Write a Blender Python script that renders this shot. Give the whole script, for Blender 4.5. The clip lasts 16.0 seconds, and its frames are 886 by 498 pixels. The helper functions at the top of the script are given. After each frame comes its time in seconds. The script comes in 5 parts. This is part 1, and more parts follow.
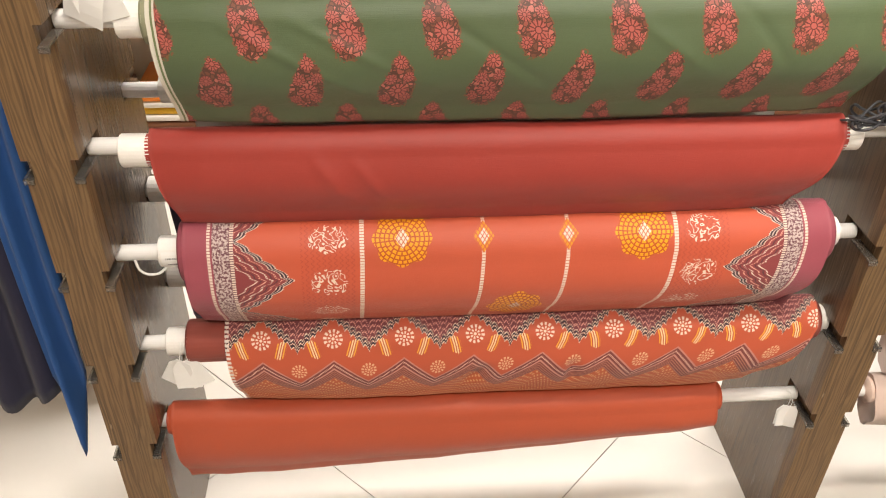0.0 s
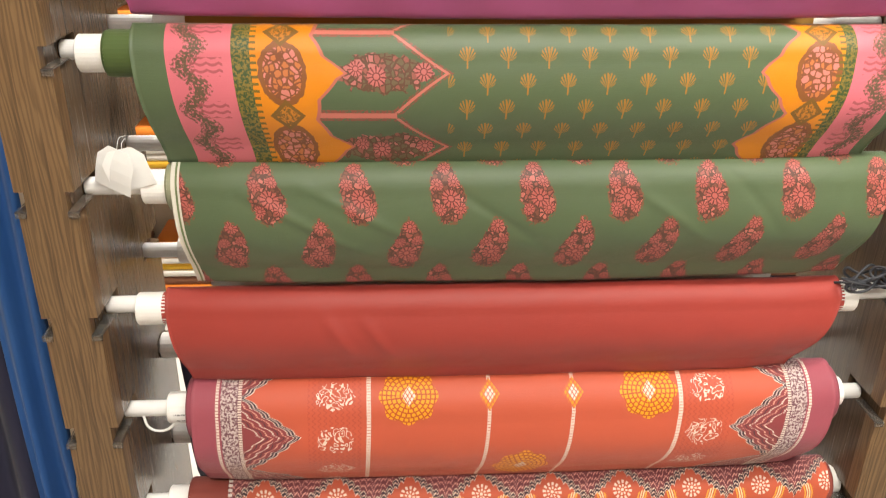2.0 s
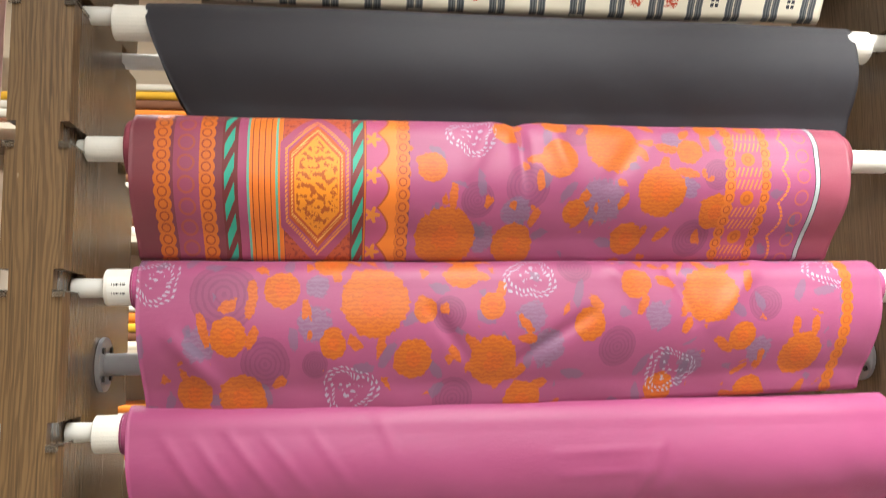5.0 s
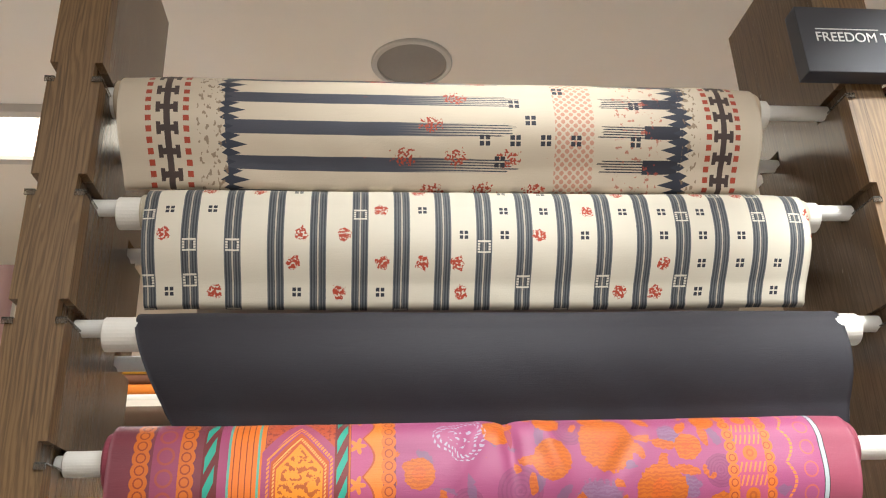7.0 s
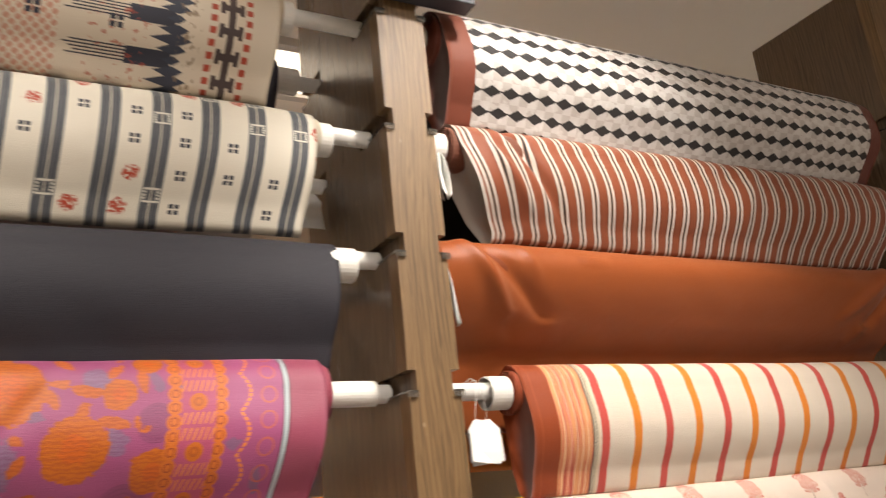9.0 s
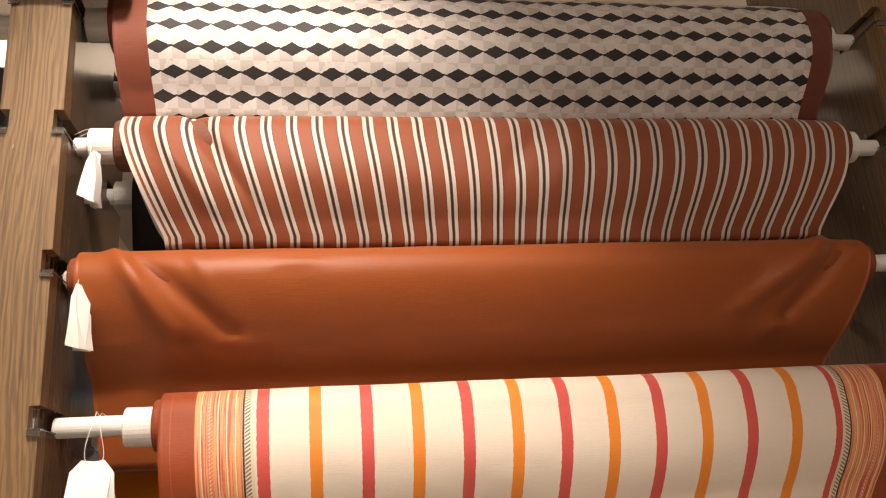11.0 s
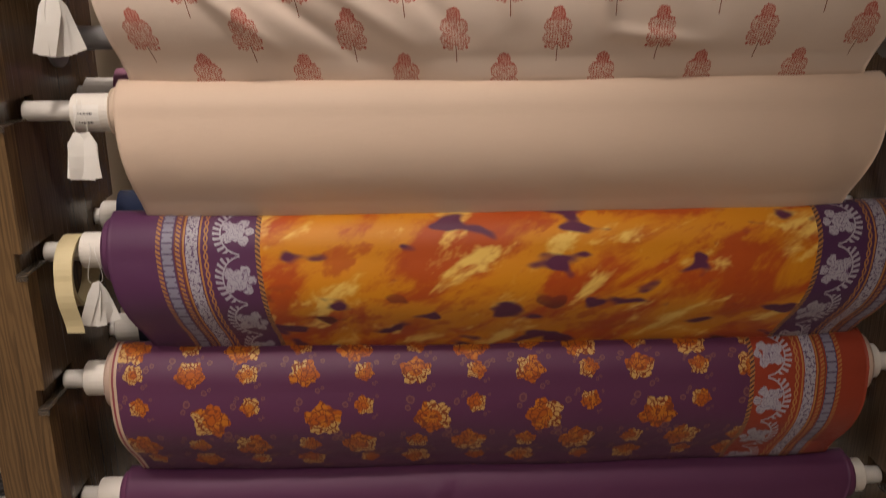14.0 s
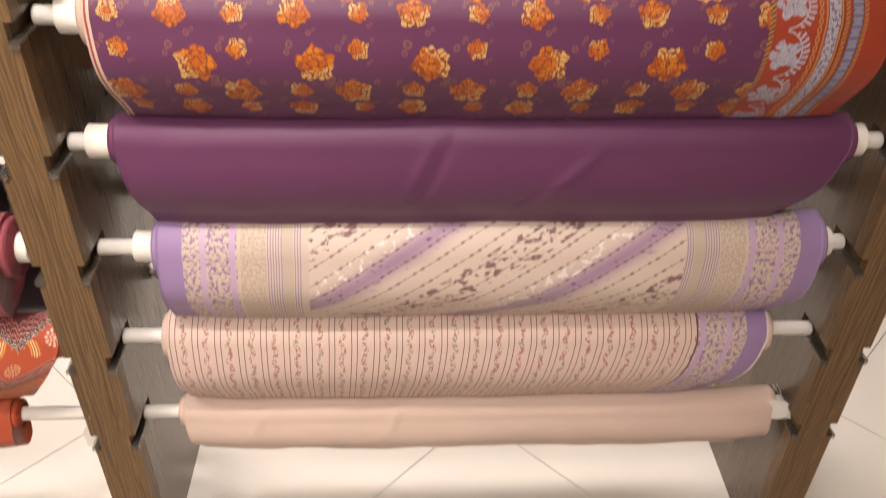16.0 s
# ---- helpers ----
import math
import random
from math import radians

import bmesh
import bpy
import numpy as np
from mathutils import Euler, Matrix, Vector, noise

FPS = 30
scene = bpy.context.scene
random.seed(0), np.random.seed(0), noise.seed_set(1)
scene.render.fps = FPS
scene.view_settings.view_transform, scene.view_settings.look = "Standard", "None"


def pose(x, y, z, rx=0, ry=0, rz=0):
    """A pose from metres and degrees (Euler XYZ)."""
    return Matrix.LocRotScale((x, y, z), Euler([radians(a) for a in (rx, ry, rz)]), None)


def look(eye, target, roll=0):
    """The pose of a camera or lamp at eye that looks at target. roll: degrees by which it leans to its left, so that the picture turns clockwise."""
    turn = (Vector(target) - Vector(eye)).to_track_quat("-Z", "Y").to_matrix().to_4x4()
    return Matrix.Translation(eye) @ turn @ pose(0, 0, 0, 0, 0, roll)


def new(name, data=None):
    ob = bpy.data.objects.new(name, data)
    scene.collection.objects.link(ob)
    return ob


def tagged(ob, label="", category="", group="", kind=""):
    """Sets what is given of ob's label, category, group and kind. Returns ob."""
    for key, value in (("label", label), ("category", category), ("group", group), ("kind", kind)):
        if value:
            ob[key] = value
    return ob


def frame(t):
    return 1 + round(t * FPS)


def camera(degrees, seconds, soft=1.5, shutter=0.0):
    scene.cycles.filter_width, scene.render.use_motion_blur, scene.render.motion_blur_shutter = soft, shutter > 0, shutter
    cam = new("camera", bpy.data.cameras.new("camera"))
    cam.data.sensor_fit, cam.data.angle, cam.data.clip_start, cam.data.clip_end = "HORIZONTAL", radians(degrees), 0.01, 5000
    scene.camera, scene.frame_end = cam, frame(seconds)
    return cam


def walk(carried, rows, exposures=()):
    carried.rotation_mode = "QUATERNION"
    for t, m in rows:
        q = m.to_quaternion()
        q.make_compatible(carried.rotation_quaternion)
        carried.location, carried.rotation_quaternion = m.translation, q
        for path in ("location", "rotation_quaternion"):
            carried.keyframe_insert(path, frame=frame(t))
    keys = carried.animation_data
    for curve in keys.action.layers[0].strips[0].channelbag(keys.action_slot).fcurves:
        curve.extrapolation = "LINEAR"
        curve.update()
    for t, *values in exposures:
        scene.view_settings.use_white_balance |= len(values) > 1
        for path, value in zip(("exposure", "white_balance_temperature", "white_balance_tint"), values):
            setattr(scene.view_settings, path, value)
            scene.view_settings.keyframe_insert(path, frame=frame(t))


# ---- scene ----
cam = camera(55.7, 16.0, soft=1.1, shutter=0.25)
PATH = [
    (0, (0.426, -1.116, 1.536), (0.556, 0.504, 0.37), 0.9),
    (0.5, (0.423, -1.126, 1.543), (0.546, 0.504, 0.391), 1.3),
    (1, (0.423, -1.138, 1.551), (0.543, 0.54, 0.469), 1.2),
    (1.5, (0.426, -1.144, 1.559), (0.542, 0.616, 0.616), 1.0),
    (2, (0.426, -1.141, 1.561), (0.546, 0.664, 0.708), 0.8),
    (2.5, (0.426, -1.153, 1.571), (0.547, 0.713, 0.863), 0.6),
    (3, (0.39, -1.179, 1.588), (0.568, 0.745, 1.072), 0.5),
    (3.5, (0.334, -1.192, 1.618), (0.598, 0.757, 1.254), 0.7),
    (4, (0.350, -1.183, 1.612), (0.593, 0.775, 1.487), 0.3),
    (4.5, (0.362, -1.188, 1.607), (0.581, 0.771, 1.655), -0.2),
    (5, (0.356, -1.185, 1.622), (0.591, 0.752, 1.848), -0.6),
    (5.2, (0.364, -1.192, 1.629), (0.589, 0.734, 1.949), -0.8),
    (7.3, (0.41, -1.195, 1.714), (0.602, 0.634, 2.5), -2.2),
    (7.5, (0.416, -1.197, 1.714), (0.677, 0.624, 2.497), -2.6),
    (8, (0.434, -1.18, 1.734), (1.029, 0.59, 2.45), -3.9),
    (8.5, (0.513, -1.113, 1.715), (1.353, 0.563, 2.41), -5.9),
    (9, (0.714, -1.056, 1.736), (1.665, 0.6, 2.33), -5.9),
    (9.5, (0.981, -0.965, 1.814), (2.031, 0.656, 2.336), -5.8),
    (9.7, (1.095, -0.985, 1.813), (2.054, 0.687, 2.343), -5.9),
    (11.8, (1.737, -1.172, 1.736), (1.911, 0.742, 2.291), -2.4),
    (12, (1.752, -1.178, 1.727), (1.926, 0.766, 2.165), -2.2),
    (12.5, (1.768, -1.171, 1.69), (1.902, 0.821, 1.809), -1.7),
    (13, (1.764, -1.163, 1.665), (1.88, 0.831, 1.568), -1.4),
    (13.5, (1.776, -1.155, 1.649), (1.873, 0.828, 1.407), -1.1),
    (14, (1.789, -1.118, 1.656), (1.849, 0.794, 1.072), -0.5),
    (14.5, (1.769, -1.11, 1.629), (1.857, 0.744, 0.886), 0.6),
    (15, (1.776, -1.109, 1.627), (1.861, 0.729, 0.844), 1.1),
    (15.5, (1.782, -1.103, 1.628), (1.87, 0.681, 0.728), 1.1),
    (15.8, (1.776, -1.102, 1.585), (1.863, 0.575, 0.512), 1.3),
    (16, (1.772, -1.101, 1.555), (1.858, 0.502, 0.362), 1.4),
]
EXPO = [(0.0, 0.02, 6650, 11), (2.0, 0.18, 6350, 9), (3.5, 0.18, 6100, 7), (4.5, 0.0, 6150, 5), (5.0, 0.08, 6100, 4), (7.4, -0.22, 5900, 6), (8.5, -0.42, 6150, 8), (9.5, -0.80, 7000, 16), (11.8, -0.72, 7350, 20),
        (12.5, -1.15, 7400, 22), (13.5, -1.45, 7300, 20), (14.0, -1.60, 7100, 19), (14.5, -0.78, 6800, 18), (15.2, -0.38, 6700, 18), (16.0, -0.17, 6900, 17)]
walk(cam, [(t, look(e, g, r)) for t, e, g, r in PATH], EXPO)

# ---- plan ----
BAY = 1.205                          # inner width of a bay
PANELS = (-0.073, 1.205, 2.490)      # left faces of the uprights
THICK, FRONT, REAR, TOP = 0.078, -0.075, 0.262, 2.83
CEIL = 3.0


def row_z(i):
    return 1.13 + 0.192 * (8 - i)


# ---- light ----
world = bpy.data.worlds.new("world")
world.use_nodes = True
scene.world = world
world.node_tree.nodes["Background"].inputs[0].default_value = (1.0, 0.86, 0.70, 1)
world.node_tree.nodes["Background"].inputs[1].default_value = 0.05


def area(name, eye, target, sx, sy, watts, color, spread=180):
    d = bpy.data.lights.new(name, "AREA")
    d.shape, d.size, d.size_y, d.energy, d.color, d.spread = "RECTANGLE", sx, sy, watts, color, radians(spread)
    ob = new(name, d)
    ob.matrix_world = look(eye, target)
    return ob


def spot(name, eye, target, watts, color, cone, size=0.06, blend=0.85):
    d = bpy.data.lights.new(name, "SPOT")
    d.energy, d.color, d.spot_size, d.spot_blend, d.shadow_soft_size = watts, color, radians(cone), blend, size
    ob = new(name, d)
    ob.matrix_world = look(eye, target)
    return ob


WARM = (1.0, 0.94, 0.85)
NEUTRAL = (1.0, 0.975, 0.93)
# First two follow the highlights on the rolls; last two added to brighten rows.
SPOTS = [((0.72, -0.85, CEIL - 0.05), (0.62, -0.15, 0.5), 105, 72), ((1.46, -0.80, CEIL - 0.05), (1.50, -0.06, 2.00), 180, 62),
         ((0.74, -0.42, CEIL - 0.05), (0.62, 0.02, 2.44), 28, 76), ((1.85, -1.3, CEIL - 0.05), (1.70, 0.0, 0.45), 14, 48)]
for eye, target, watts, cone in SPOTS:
    spot("assumed_downlight_lamp", eye, target, watts, WARM, cone)
# Fill light added without a seen source: front, behind the rack, left side.
FILL_PANELS = [(0.9, -1.9, 2.8, 0.5, 64), (1.0, 1.0, 3.4, 0.24, 62), (-1.6, 0.6, 0.5, 1.6, 25)]
for x, y, sx, sy, watts in FILL_PANELS:
    area("added_fill_lamp", (x, y, CEIL - 0.03), (x, y + 0.0001, 0), sx, sy, watts, NEUTRAL, 105 if y > 0.8 else 180)


# ---- node arithmetic ----
class Ex:
    """A socket with arithmetic."""
    nt = None

    def __init__(self, s):
        self.s = s

    def __add__(self, o): return op("ADD", self, o)
    def __radd__(self, o): return op("ADD", o, self)
    def __sub__(self, o): return op("SUBTRACT", self, o)
    def __rsub__(self, o): return op("SUBTRACT", o, self)
    def __mul__(self, o): return op("MULTIPLY", self, o)
    def __rmul__(self, o): return op("MULTIPLY", o, self)
    def __truediv__(self, o): return op("DIVIDE", self, o)
    def __rtruediv__(self, o): return op("DIVIDE", o, self)


def wire(sock, v):
    if isinstance(v, Ex):
        Ex.nt.links.new(v.s, sock)
    elif isinstance(v, (tuple, list)):
        sock.default_value = (*v, 1) if len(sock.default_value) == 4 else v
    else:
        sock.default_value = v


def op(kind, *a):
    n = Ex.nt.nodes.new("ShaderNodeMath")
    n.operation = kind
    for k, v in enumerate(a):
        wire(n.inputs[k], v)
    return Ex(n.outputs[0])


def mn(a, b): return op("MINIMUM", a, b)
def mx(a, b): return op("MAXIMUM", a, b)
def ab(a): return op("ABSOLUTE", a)
def sn(a): return op("SINE", a)
def fl(a): return op("FLOOR", a)
def fr(a): return op("FRACT", a)
def gt(a, b): return op("GREATER_THAN", a, b)
def lt(a, b): return op("LESS_THAN", a, b)
def inv(a): return 1 - a
def band(a, lo, hi): return gt(a, lo) * lt(a, hi)
def hyp(a, b): return op("SQRT", a * a + b * b)
def ang(y, x): return op("ARCTAN2", y, x)
def zig(a): return op("PINGPONG", a, 0.5) * 2.0


def soft(a, lo, hi):
    n = Ex.nt.nodes.new("ShaderNodeMapRange")
    n.interpolation_type = "SMOOTHSTEP"
    wire(n.inputs[0], a), wire(n.inputs[1], lo), wire(n.inputs[2], hi)
    return Ex(n.outputs[0])


def vec(x, y, z=0.0):
    n = Ex.nt.nodes.new("ShaderNodeCombineXYZ")
    for k, v in enumerate((x, y, z)):
        wire(n.inputs[k], v)
    return Ex(n.outputs[0])


def noise_of(v, scale, detail=2.0, rough=0.5, warp=0.0):
    n = Ex.nt.nodes.new("ShaderNodeTexNoise")
    wire(n.inputs["Vector"], v), wire(n.inputs["Scale"], scale), wire(n.inputs["Detail"], detail)
    wire(n.inputs["Roughness"], rough), wire(n.inputs["Distortion"], warp)
    return Ex(n.outputs[0])


def cells(v, scale, out="Distance", feature="F1"):
    n = Ex.nt.nodes.new("ShaderNodeTexVoronoi")
    n.feature = feature
    wire(n.inputs["Vector"], v), wire(n.inputs["Scale"], scale)
    return Ex(n.outputs[out])


def mix(f, a, b):
    n = Ex.nt.nodes.new("ShaderNodeMix")
    n.data_type = "RGBA"
    wire(n.inputs[0], f), wire(n.inputs[6], a), wire(n.inputs[7], b)
    return Ex(n.outputs[2])


def layers(base, *pairs):
    for f, c in pairs:
        base = mix(f, base, c)
    return base


def hsv_vary(c, amount, f):
    n = Ex.nt.nodes.new("ShaderNodeHueSaturation")
    wire(n.inputs["Color"], c), wire(n.inputs["Value"], 1 - amount + f * (2 * amount))
    return Ex(n.outputs[0])


def split(v):
    n = Ex.nt.nodes.new("ShaderNodeSeparateXYZ")
    wire(n.inputs[0], v)
    return Ex(n.outputs[0]), Ex(n.outputs[1]), Ex(n.outputs[2])


def coord(kind):
    for n in Ex.nt.nodes:
        if n.type == "TEX_COORD":
            return Ex(n.outputs[kind])
    return Ex(Ex.nt.nodes.new("ShaderNodeTexCoord").outputs[kind])


def material(name, paint):
    """paint() returns a dict of sockets for the surface."""
    m = bpy.data.materials.new(name)
    m.use_nodes = True
    Ex.nt = m.node_tree
    b = m.node_tree.nodes["Principled BSDF"]
    for key, v in paint().items():
        if key == "Bump":
            n = m.node_tree.nodes.new("ShaderNodeBump")
            wire(n.inputs["Height"], v[0])
            n.inputs["Strength"].default_value, n.inputs["Distance"].default_value = v[1], v[2]
            m.node_tree.links.new(n.outputs[0], b.inputs["Normal"])
        else:
            wire(b.inputs[key], v)
    return m


def plain(name, color, rough=0.5, vary=0.08, scale=8.0, metal=0.0, bump=0.0, **more):
    def paint():
        o = coord("Object")
        f = noise_of(o, scale, 4.0, 0.6)
        g = noise_of(o, scale * 14, 2.0, 0.6)
        out = {"Base Color": hsv_vary(color, vary, f * 0.7 + g * 0.3), "Roughness": rough - 0.06 + f * 0.12, "Metallic": metal}
        if bump:
            out["Bump"] = (g, bump, 0.002)
        out.update(more)
        return out
    return material(name, paint)


def cloth(name, color, gloss=0.5, thread=1.0):
    """color: an RGB triple, or a function of (x, y) in metres along and across the cloth that gives a colour."""
    def paint():
        u, v, _ = split(coord("UV"))
        c = color(u, v) if callable(color) else color
        o = coord("Object")
        big = noise_of(o, 5.0, 3.0, 0.55)
        fine = noise_of(vec(u * 900, v * 900), 1.0, 2.0, 0.6)
        slub = noise_of(vec(u * 30, v * 900), 1.0, 2.0, 0.6)
        crease = noise_of(vec(u * 7 + v * 9, v * 5, 0.0), 1.0, 3.0, 0.5, 1.2)
        small = noise_of(vec(u * 26 + v * 34, v * 15 - u * 6, 2.0), 1.0, 2.0, 0.5, 0.8)
        tiny = noise_of(vec(u * 60 + v * 95, v * 40 - u * 20, 5.0), 1.0, 2.0, 0.5, 0.6)
        c = hsv_vary(c, 0.07, big * 0.55 + slub * 0.45)
        return {"Base Color": c, "Roughness": gloss + 0.08, "Specular IOR Level": 0.32, "Sheen Weight": 0.12, "Sheen Roughness": 0.5,
                "Bump": (fine * 0.16 * thread + slub * 0.16 * thread + crease * 0.7 + small * 0.34 + tiny * 0.10, 0.38, 0.004)}
    return material(name, paint)


# ---- mesh helpers ----
def mesh_of(bm, name, mat, smooth=False):
    me = bpy.data.meshes.new(name)
    bm.normal_update()
    bm.to_mesh(me)
    bm.free()
    me.materials.append(mat)
    if smooth:
        me.polygons.foreach_set("use_smooth", [True] * len(me.polygons))
    return me


def part(name, bm, mat, parent=None, label="", smooth=False):
    ob = new(name, mesh_of(bm, name, mat, smooth))
    ob.parent = parent
    return tagged(ob, label)


def box(bm, x0, x1, y0, y1, z0, z1, bevel=0.0):
    r = bmesh.ops.create_cube(bm, size=1.0)
    vs = r["verts"]
    bmesh.ops.scale(bm, vec=(x1 - x0, y1 - y0, z1 - z0), verts=vs)
    bmesh.ops.translate(bm, vec=((x0 + x1) / 2, (y0 + y1) / 2, (z0 + z1) / 2), verts=vs)
    if bevel:
        es = list({e for v in vs for e in v.link_edges})
        bmesh.ops.bevel(bm, geom=es, offset=bevel, segments=2, affect="EDGES", profile=0.5)


def tube_x(bm, x0, x1, y, z, r, seg=28, hole=0.0, sag=0.0, steps=1):
    """A tube along x, with a bore where hole is given."""
    rings = []
    prof = [(x0 + (x1 - x0) * k / steps, r) for k in range(steps + 1)]
    if hole:
        prof = [(x0 + 0.03, hole), (x0, hole)] + [(x0, r - 0.0015), (x0 + 0.0012, r)] + prof[1:-1] + [(x1 - 0.0012, r), (x1, r - 0.0015), (x1, hole), (x1 - 0.03, hole)]
    for x, rr in prof:
        s = sag * (1 - ((x - x0) / (x1 - x0) * 2 - 1) ** 2)
        rings.append([bm.verts.new((x, y + rr * math.cos(a), z - s + rr * math.sin(a))) for a in (2 * math.pi * k / seg for k in range(seg))])
    for a, b in zip(rings, rings[1:]):
        for k in range(seg):
            bm.faces.new((a[k], a[(k + 1) % seg], b[(k + 1) % seg], b[k]))
    bm.faces.new(rings[0][::-1])
    bm.faces.new(rings[-1])


def ring_z(bm, x, y, z, r0, r1, h, seg=40):
    """A flat ring with a bore r0."""
    rows = [[bm.verts.new((x + r * math.cos(a), y + r * math.sin(a), zz)) for a in (2 * math.pi * k / seg for k in range(seg))] for r, zz in ((r0, z), (r1, z), (r1, z - h * 0.6), (r1 - h * 0.4, z - h), (r0, z - h))]
    for a, b in zip(rows, rows[1:] + rows[:1]):
        for k in range(seg):
            bm.faces.new((a[k], a[(k + 1) % seg], b[(k + 1) % seg], b[k]))


# ---- materials ----
def wood_paint(c0, c1, rough=0.42):
    def paint():
        o = coord("Object")
        x, y, z = split(o)
        drift = noise_of(vec(x * 3, y * 3, z * 1.7), 1.0, 2.0, 0.5)
        arch = noise_of(vec(x * 14, y * 14, z * 2.6), 1.0, 1.0, 0.4)
        rings = x + y * 0.7 + drift * 0.060 + arch * 0.030
        line = soft(sn(rings * 980.0 + noise_of(vec(x * 60, y * 60, z * 6), 1.0, 3.0) * 24.0) * 0.5 + 0.5, 0.1, 1.0)
        fine = noise_of(vec(x * 420, y * 420, z * 7), 1.0, 3.0, 0.65)
        patch = noise_of(vec(x * 5, y * 5, z * 1.3), 1.0, 3.0, 0.55)
        pore = soft(noise_of(vec(x * 300, y * 300, z * 5), 1.0, 2.0, 0.5), 0.50, 0.68)
        c = mix(line * 0.34 + fine * 0.56, c1, c0)
        c = mix(pore * 0.45, c, tuple(k * 0.42 for k in c0))
        nick = gt(noise_of(vec(x * 70, y * 70, z * 22), 1.0, 2.0), 0.76)
        c = layers(c, (nick * 0.3, (0.50, 0.40, 0.28)))
        return {"Base Color": hsv_vary(c, 0.22, patch), "Roughness": rough + fine * 0.14, "Bump": (fine * 0.5 + line * 0.1, 0.14, 0.001)}
    return paint


M_WOOD = material("oak_laminate", wood_paint((0.070, 0.036, 0.014), (0.235, 0.140, 0.060)))
M_SIDE = material("brown_laminate", wood_paint((0.088, 0.056, 0.033), (0.150, 0.098, 0.060), rough=0.18))
M_CLEAR = plain("clear_acrylic", (0.62, 0.58, 0.52), 0.08, vary=0.02, **{"Transmission Weight": 0.92, "IOR": 1.45})
M_DARK = plain("slot_dark", (0.02, 0.018, 0.016), 0.5)
M_GREY = plain("grey_pipe_paint", (0.30, 0.30, 0.31), 0.38)
M_PVC = plain("white_pvc", (0.74, 0.72, 0.69), 0.35, vary=0.06)
M_CARD = plain("white_paper_tube", (0.76, 0.73, 0.68), 0.6, vary=0.10, scale=20, bump=0.15)
M_PAPER = plain("white_card", (0.80, 0.79, 0.76), 0.6, vary=0.05)
M_INK = plain("black_ink", (0.03, 0.03, 0.035), 0.6)
M_CEIL = plain("ceiling_paint", (0.88, 0.83, 0.76), 0.8, vary=0.04, scale=1.5, bump=0.05)
M_WALL = plain("wall_paint", (0.72, 0.64, 0.54), 0.8, vary=0.04, scale=1.5, bump=0.05)
M_TILE = plain("polished_tile", (0.66, 0.625, 0.575), 0.10, vary=0.05, scale=3.0)
M_GROUT = plain("tile_joint", (0.16, 0.13, 0.10), 0.8)
M_NAVY = plain("sign_board", (0.034, 0.036, 0.048), 0.55)
M_LETTER = plain("white_letters", (0.8, 0.8, 0.8), 0.5)
M_LAMP = plain("lamp_glass", (0.9, 0.9, 0.9), 0.4, **{"Emission Color": (1.0, 0.85, 0.65), "Emission Strength": 3.5})
M_CHROME = plain("white_lamp_trim", (0.6, 0.58, 0.55), 0.4)

# ---- structure ----
bm = bmesh.new()
box(bm, -3.2, 5.7, -4.0, 3.4, -0.05, -0.004)
floor = tagged(part("floor", bm, M_GROUT), "pale polished porcelain tile floor laid on the diagonal", "floor", kind="structure")
TS = 0.629
tile_bm = bmesh.new()
box(tile_bm, -TS / 2 + 0.0012, TS / 2 - 0.0012, -TS / 2 + 0.0012, TS / 2 - 0.0012, -0.004, 0.0)
tile_me = mesh_of(tile_bm, "tile", M_TILE)
tu0, tv0 = 0.46 / math.sqrt(2), 0.74 / math.sqrt(2)
for i in range(-14, 16):
    for j in range(-14, 16):
        s, d = tu0 + (i + 0.5) * TS, tv0 + (j + 0.5) * TS
        x, y = (s + d) / math.sqrt(2), (s - d) / math.sqrt(2)
        if -3.4 < x < 5.9 and -4.2 < y < 3.6:
            t = new("tile", tile_me)
            t.matrix_world = pose(x, y, 0, 0, 0, 45)
            t.parent = floor
bm = bmesh.new()
box(bm, -3.2, 5.7, -4.0, 3.4, CEIL, CEIL + 0.1)
tagged(part("ceiling", bm, M_CEIL), "plain beige painted plaster ceiling", "ceiling", kind="structure")
for name, b in (("wall_north", (-3.0, 5.5, 3.2, 3.4)), ("wall_south", (-3.0, 5.5, -4.0, -3.8)), ("wall_west", (-3.2, -3.0, -4.0, 3.4)), ("wall_east", (5.5, 5.7, -4.0, 3.4))):
    bm = bmesh.new()
    box(bm, *b, -0.004, CEIL)
    tagged(part(name, bm, M_WALL), "plain beige painted shop wall", "wall", kind="structure")


